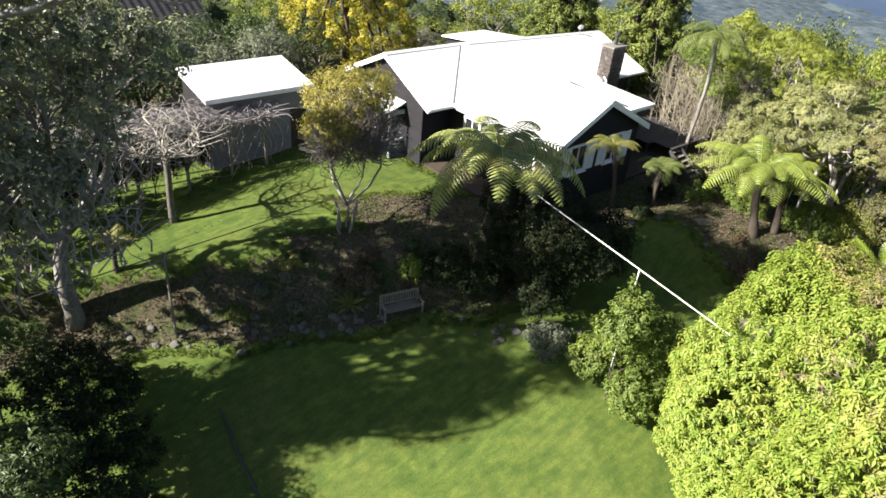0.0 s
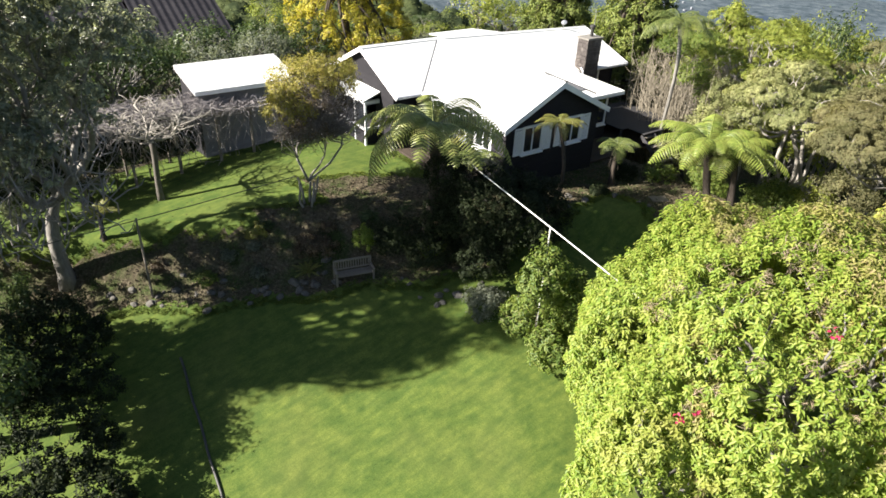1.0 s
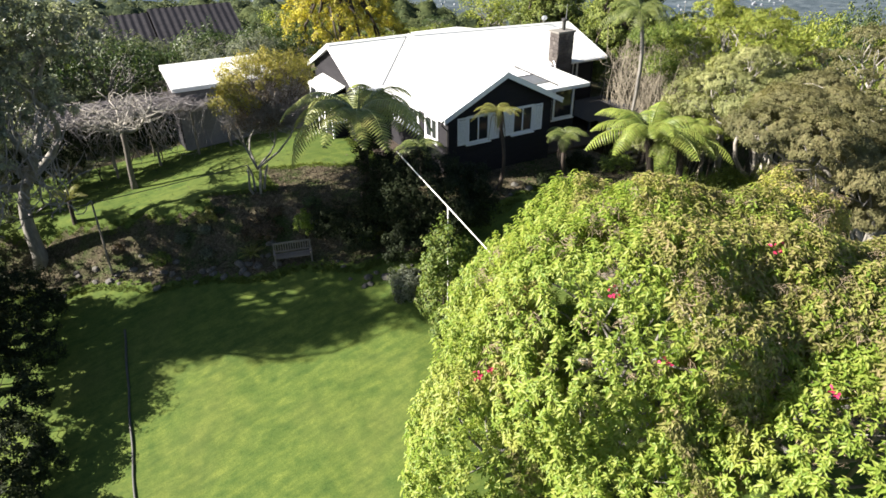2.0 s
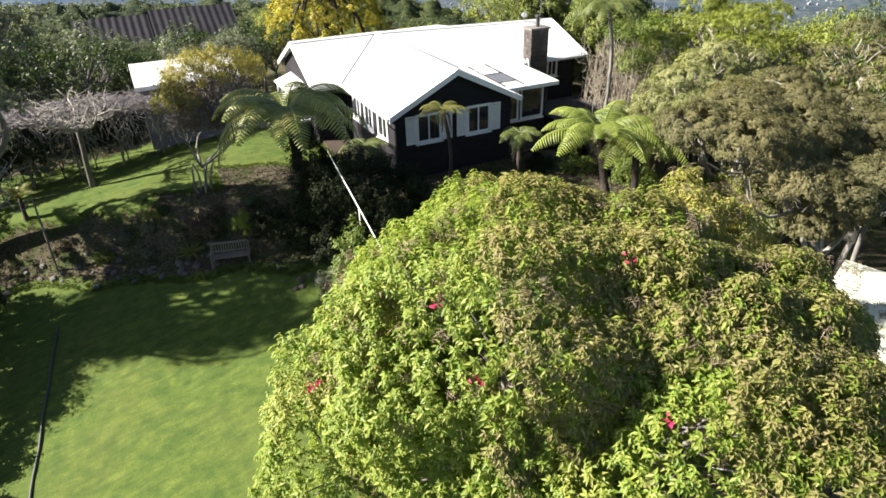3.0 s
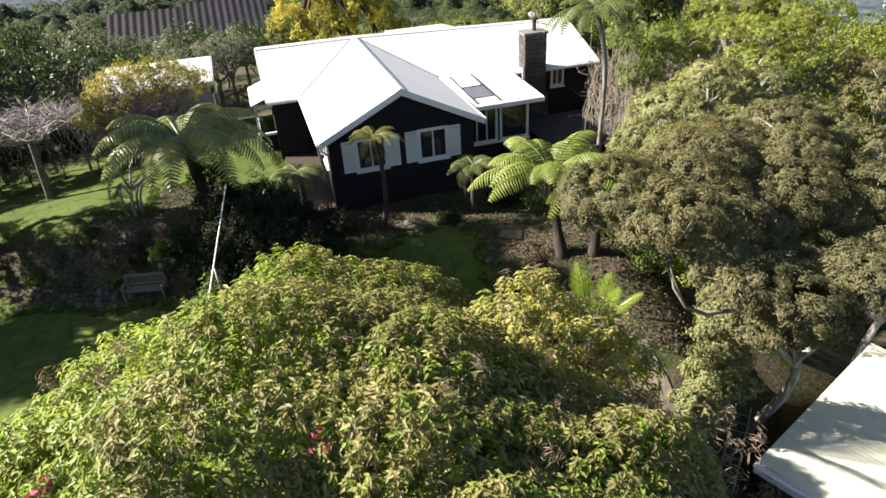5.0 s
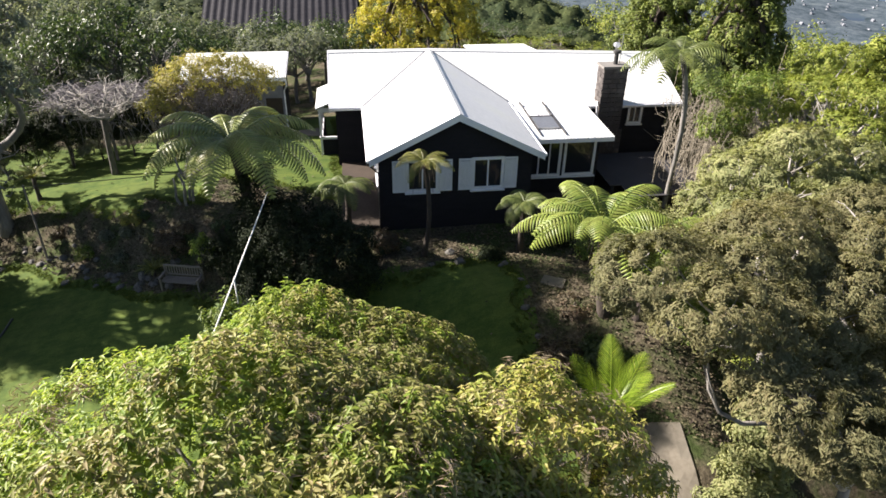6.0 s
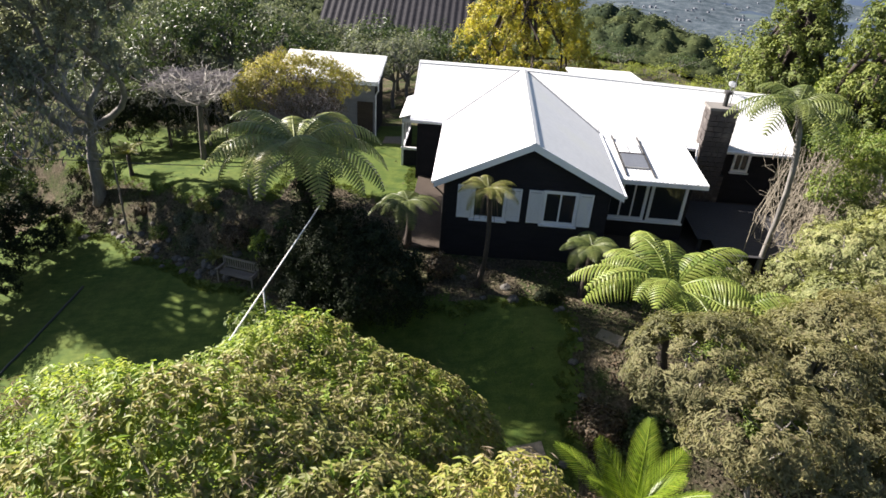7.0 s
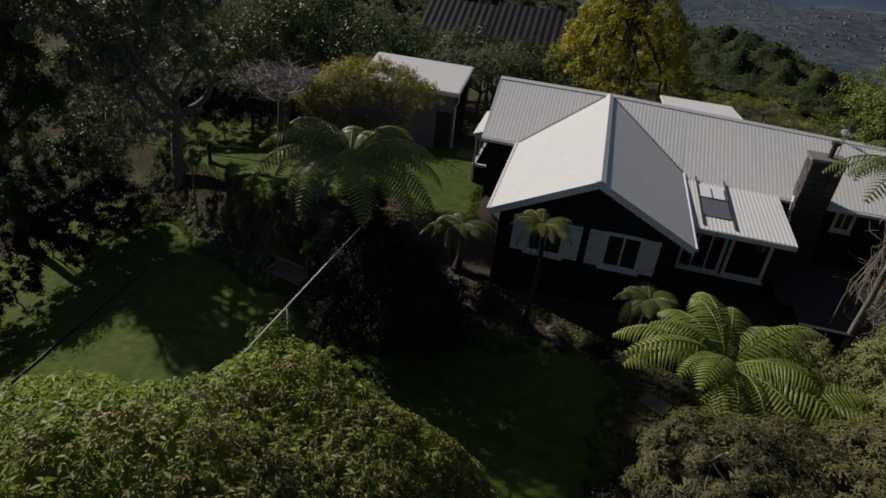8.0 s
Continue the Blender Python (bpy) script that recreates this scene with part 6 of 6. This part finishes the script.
for x, y, top in spots:
    k = (0, 2, 0)[int(rngb.integers(0, 3))] if x < 0 else int(rngb.integers(0, 4)) if x < 12 else (3, 3, 1, 3, 0)[int(rngb.integers(0, 5))]
    z = ground_z(x, y)
    size = max(2.6, top - z) / (5.4 if x > 16 else 6.0)
    wide = min(1.3, max(0.85, size))
    m = pose(x, y, z, 0, 0, rngb.uniform(0, 360)) @ Matrix.Diagonal((wide, wide, size, 1))
    if first[k]:
        protos[k].matrix_basis = m
        first[k] = False
    else:
        copy_thing(protos[k], m)


def far_woods():
    """The canopy of the slopes beyond, too far to tell tree from tree: a sheet of rounded crowns with loose leaves on the nearer ones."""
    rng = np.random.default_rng(97)
    step, reach = 0.010, math.log(1500 / 31)
    na, nr = int(2.9 / step), int(reach / step)
    A, L = np.meshgrid(-1.1 + step * np.arange(na), step * np.arange(nr), indexing="ij")
    R = 31 * np.exp(L)
    X, Y = R * np.sin(A), 4 + R * np.cos(A)
    height = np.zeros_like(X)
    for size, share in ((0.06, 0.9), (0.034, 0.8), (0.02, 0.7)):
        u, w = A / size, L / size
        cu, cw = np.floor(u), np.floor(w)
        best = np.full(X.shape, 9.0)
        tall = np.ones(X.shape)
        for du in (-1, 0, 1):
            for dw in (-1, 0, 1):
                gu, gw = cu + du, cw + dw
                h1 = np.modf(np.abs(np.sin(gu * 127.1 + gw * 311.7 + size * 99) * 43758.5453))[0]
                h2 = np.modf(np.abs(np.sin(gu * 269.5 + gw * 183.3 + size * 77) * 24634.6345))[0]
                d = (u - gu - 0.2 - 0.6 * h1) ** 2 + (w - gw - 0.2 - 0.6 * h2) ** 2
                tall = np.where(d < best, 0.55 + 0.75 * h1, tall)
                best = np.minimum(best, d)
        height += share * size * tall * np.sqrt(np.clip(0.62 - best, 0.0, 1.0)) * np.clip(1 - (R - 2.6 / size) / (5.0 / size), 0.14, 1.0)
    grow = np.clip(R, 31, 190)
    near = np.array([ground_z(p, q) for p, q in zip(X[::4, ::4].ravel(), Y[::4, ::4].ravel())]).reshape(X[::4, ::4].shape)
    fu, fw = np.minimum(np.arange(na) / 4, near.shape[0] - 1.001), np.minimum(np.arange(nr) / 4, near.shape[1] - 1.001)
    iu, iw = fu.astype(int), fw.astype(int)
    tu, tw = (fu - iu)[:, None], (fw - iw)[None, :]
    base = (near[iu][:, iw] * (1 - tu) + near[iu + 1][:, iw] * tu) * (1 - tw) + (near[iu][:, iw + 1] * (1 - tu) + near[iu + 1][:, iw + 1] * tu) * tw
    Z = base + height * grow * np.clip((R - 30) / 8, 0.25, 1.0) - 0.2
    verts = np.stack([X, Y, Z], axis=-1).reshape(-1, 3)
    g = np.arange(na * nr).reshape(na, nr)
    quads = np.stack([g[:-1, :-1], g[:-1, 1:], g[1:, 1:], g[1:, :-1]], axis=-1).reshape(-1, 4)
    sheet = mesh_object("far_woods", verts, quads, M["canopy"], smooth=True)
    tagged(sheet, "distant bush covering the slopes below the garden", "woods", kind="stuff")
    pick = rng.choice(np.flatnonzero((R.ravel() < 130) & (height.ravel() > 0.035)), 22000)
    idx = np.repeat(pick, 3)
    e = directions(rng, len(idx))
    size = (R.ravel()[idx] / 60.0)
    leaf_mesh("leaf_tips", verts[idx] + e * (0.45 * size)[:, None], e * 0.6 + np.array([0, 0, 0.8]), rng.normal(size=(len(idx), 3)), 0.42 * size, 0.24 * size, M["leaf_far"], sheet)


def town():
    rng = np.random.default_rng(98)
    b = Build()
    for _ in range(620):
        a, r = rng.uniform(0.02, 1.0), 820 + 640 * rng.random()
        x, y = r * math.sin(a), r * math.cos(a)
        z, w = ground_z(x, y) + 1.0, rng.uniform(1.2, 2.8)
        m = pose(x, y, z, 0, 0, rng.uniform(0, 90))
        b.box(-w, -w * 0.6, -6, w, w * 0.6, 1.6, m)
        b.add([m @ Vector(v) for v in ((-w, -w * 0.6, 1.6), (w, -w * 0.6, 1.6), (w, w * 0.6, 1.6), (-w, w * 0.6, 1.6), (-w, 0, 2.6), (w, 0, 2.6))], [(0, 1, 5, 4), (2, 3, 4, 5), (0, 4, 3), (1, 2, 5)])
    tagged(b.done("distant_town", M["town"]), "scattered pale houses in the valley far below", "town", kind="stuff")


far_woods()
town()


# ---- garden things ----
def bench():
    root = thing("garden_bench", on_ground(-11.1, 0.1), "weathered slatted timber garden bench on the lower lawn", "bench", turn=-14)
    root.location.z -= 0.02
    for x in (-0.78, 0.78):
        Build().box(x - 0.035, -0.3, 0, x + 0.035, -0.23, 0.62).done("leg", M["timber"], root)
        Build().box(x - 0.035, 0.2, 0, x + 0.035, 0.27, 0.95).done("leg", M["timber"], root)
        Build().box(x - 0.045, -0.33, 0.6, x + 0.045, 0.22, 0.64).done("armrest", M["timber"], root)
    for i in range(5):
        y = -0.27 + i * 0.1
        Build().box(-0.78, y, 0.42, 0.78, y + 0.08, 0.445).done("seat_slat", M["timber"], root)
    Build().box(-0.745, 0.21, 0.88, 0.745, 0.26, 0.96).done("top_rail", M["timber"], root)
    Build().box(-0.745, 0.21, 0.5, 0.745, 0.25, 0.56).done("lower_rail", M["timber"], root)
    for i in range(14):
        x = -0.7 + i * 0.107
        Build().box(x - 0.02, 0.215, 0.56, x + 0.02, 0.24, 0.88).done("back_slat", M["timber"], root)


def rail():
    root = thing("overhead_cable", on_ground(-7.46, -7.13), "taut white cable above the lawn on a thin pole", "cable")
    o = Vector(root.location)
    Build().tube([Vector(p) - o for p in ((-6.97, -2.2, 3.42), (-7.1, -3.5, 3.32), (-7.46, -7.13, 3.09), (-7.9, -11.5, 2.8))], 0.021, 8).done("cable", M["rope"], root, smooth=True)
    Build().tube([(0, 0, -0.3), Vector((-7.46, -7.13, 3.1)) - o], 0.022, 8).done("pole", M["rope"], root, smooth=True)


def line():
    root = thing("wire_line", (-18.2, 4.7, ground_z(-18.2, 4.7)), "dark wire line on thin posts across the bank", "wire fence")
    o = Vector(root.location)
    pts = [Vector((-23.5 + i * 1.1, 4.7, 0.72 + 0.052 * i + 0.02 * math.sin(i * 0.7))) - o for i in range(12)]
    Build().tube(pts, 0.022, 6).done("wire", M["wire"], root)
    Build().tube([(0, 0, -0.3), (0.03, 0, 1.05 - o.z)], [0.05, 0.04], 8).done("post", M["timber"], root)


def hose():
    """A dark tube added across the lower lawn in place of a thin cast shadow."""
    root = thing("lawn_shadow_line", on_ground(-18.3, 0.8), "dark tube standing in for a thin shadow line across the lower lawn", "hose")
    o = Vector(root.location)
    pts = [Vector(on_ground(-18.3 - 0.065 * i + 0.02 * math.sin(i * 1.3), 0.8 - 0.55 * i, 0.03)) - o for i in range(19)]
    Build().tube(pts, 0.045, 6).done("shadow_tube", M["wire"], root, smooth=True)


bench()
rail()
line()
hose()


def rock_mesh(seed):
    bm = bmesh.new()
    bmesh.ops.create_icosphere(bm, subdivisions=2, radius=1.0)
    for v in bm.verts:
        v.co *= 1 + 0.35 * noise.noise(v.co * 1.3 + Vector((seed * 3.7, 0, 0)))
        v.co.z *= 0.65
    me = bpy.data.meshes.new("stone")
    bm.to_mesh(me)
    bm.free()
    me.materials.append(M["rock"])
    return me


def stone_borders():
    rng = np.random.default_rng(201)
    shapes = [rock_mesh(k) for k in range(4)]
    runs = [("stone_border", [(-20.5, 5.9), (-16.9, 3.6), (-13.4, 1.4), (-11.6, 0.7)], 46, "rough stone edging along the foot of the bank", 0.5),
            ("stone_border", [(-9.6, -0.8), (-7.8, -4.6), (-6.4, -6.0)], 18, "rough stone edging beside the lawn", 0.4),
            ("stone_border", [(-4.8, -0.2), (-3.4, -1.0), (-0.5, -2.6), (2.0, -4.4), (2.0, -7.0), (1.2, -9.2)], 18, "rough stones around the shaded bed", 0.45)]
    for name, line_pts, n, label, loose in runs:
        root = thing(name, on_ground(*line_pts[0]), label, "stones", "stone borders")
        o = Vector(root.location)
        for i in range(n):
            t = (i + rng.random()) / n * (len(line_pts) - 1)
            k = min(int(t), len(line_pts) - 2)
            a, b = Vector((*line_pts[k], 0)), Vector((*line_pts[k + 1], 0))
            p = a.lerp(b, t - k) + Vector((rng.normal() * loose, rng.normal() * loose, 0))
            size = rng.uniform(0.07, 0.2)
            ob = new("stone", shapes[int(rng.integers(0, 4))])
            ob.parent = root
            ob.matrix_basis = Matrix.Translation(Vector(on_ground(p.x, p.y, size * 0.15)) - o) @ pose(0, 0, 0, rng.uniform(-15, 15), rng.uniform(-15, 15), rng.uniform(0, 360)) @ Matrix.Diagonal((size * 1.2, size, size, 1))


def bank_plants():
    rng = np.random.default_rng(205)
    leaves = ["leaf_mid", "leaf_russet", "leaf_grey", "leaf_dark", "frond_gold"]
    for i in range(14):
        c, s = rng.uniform(-21, -5), rng.uniform(-5.2, -3.6)
        x, y = 0.856 * c + 0.517 * s, -0.517 * c + 0.856 * s
        if abs(x + 11.1) < 1.3 and abs(y - 0.3) < 1.0:
            continue
        r = rng.uniform(0.25, 0.5)
        shrub("bank_plant", [(x, y, ground_z(x, y) + r * 0.6, r, r, r * 0.8)], "small leafy plant on the shaded bank", leaves[i % 5], "plant", 26, 30, 0.11, 0.04, 0.16, 206 + i, group="bank plants")


def ladder():
    a, b = Vector((5.0, -14.6, ground_z(5.0, -14.6))), Vector((7.0, -12.7, -2.2))
    root = thing("ladder", a, "old timber ladder leaning among the trees", "ladder")
    side = Vector((0.69, -0.72, 0)) * 0.22
    for s in (-1, 1):
        Build().beam(side * s, b - a + side * s, 0.05, 0.09).done("rail", M["timber"], root)
    for i in range(1, 9):
        p = (b - a) * (i / 9)
        Build().tube([p - side, p + side], 0.02, 6).done("rung", M["timber"], root)


def ground_litter():
    rng = np.random.default_rng(211)
    pts = []
    while len(pts) < 15000:
        x, y = rng.uniform(-24, 8), rng.uniform(-13, 13)
        s = 0.517 * x + 0.856 * y
        if s > -6.2 and not (x > -4.8 and y > 0.2) and (not lawn_here(x, y) or rng.random() < 0.012):
            pts.append((x, y, ground_z(x, y) + 0.02 + 0.03 * rng.random()))
    pos = np.array(pts)
    n = len(pos)
    ob = leaf_mesh("leaf_litter", pos, rng.normal(size=(n, 3)) * 0.35 + np.array([0, 0, 1.0]), rng.normal(size=(n, 3)), rng.uniform(0.06, 0.17, n), rng.uniform(0.04, 0.09, n), M["litter"])
    tagged(ob, "fallen brown leaves scattered over the bank", "leaf litter", kind="stuff")


def grass():
    rng = np.random.default_rng(212)
    pts = []
    for _ in range(60000):
        x, y = rng.uniform(-24, 2), rng.uniform(-17, 14)
        edge = lawn_here(x, y) and not (lawn_here(x + 0.5, y) and lawn_here(x - 0.5, y) and lawn_here(x, y + 0.5) and lawn_here(x, y - 0.5))
        if edge:
            pts.append((x, y, ground_z(x, y) + 0.04))
    pos = np.repeat(np.array(pts), 7, axis=0)
    n = len(pos)
    pos[:, :2] += rng.normal(size=(n, 2)) * 0.06
    ob = leaf_mesh("grass", pos, rng.normal(size=(n, 3)) * 0.6 + np.array([0, 0, 0.8]), rng.normal(size=(n, 3)) * 0.7 + np.array([0, 0, 0.7]), rng.uniform(0.08, 0.2, n), rng.uniform(0.012, 0.03, n), M["blade"])
    tagged(ob, "longer grass tufts along the edges of the lawns", "grass", kind="stuff")


stone_borders()
bank_plants()
ladder()
ground_litter()
grass()
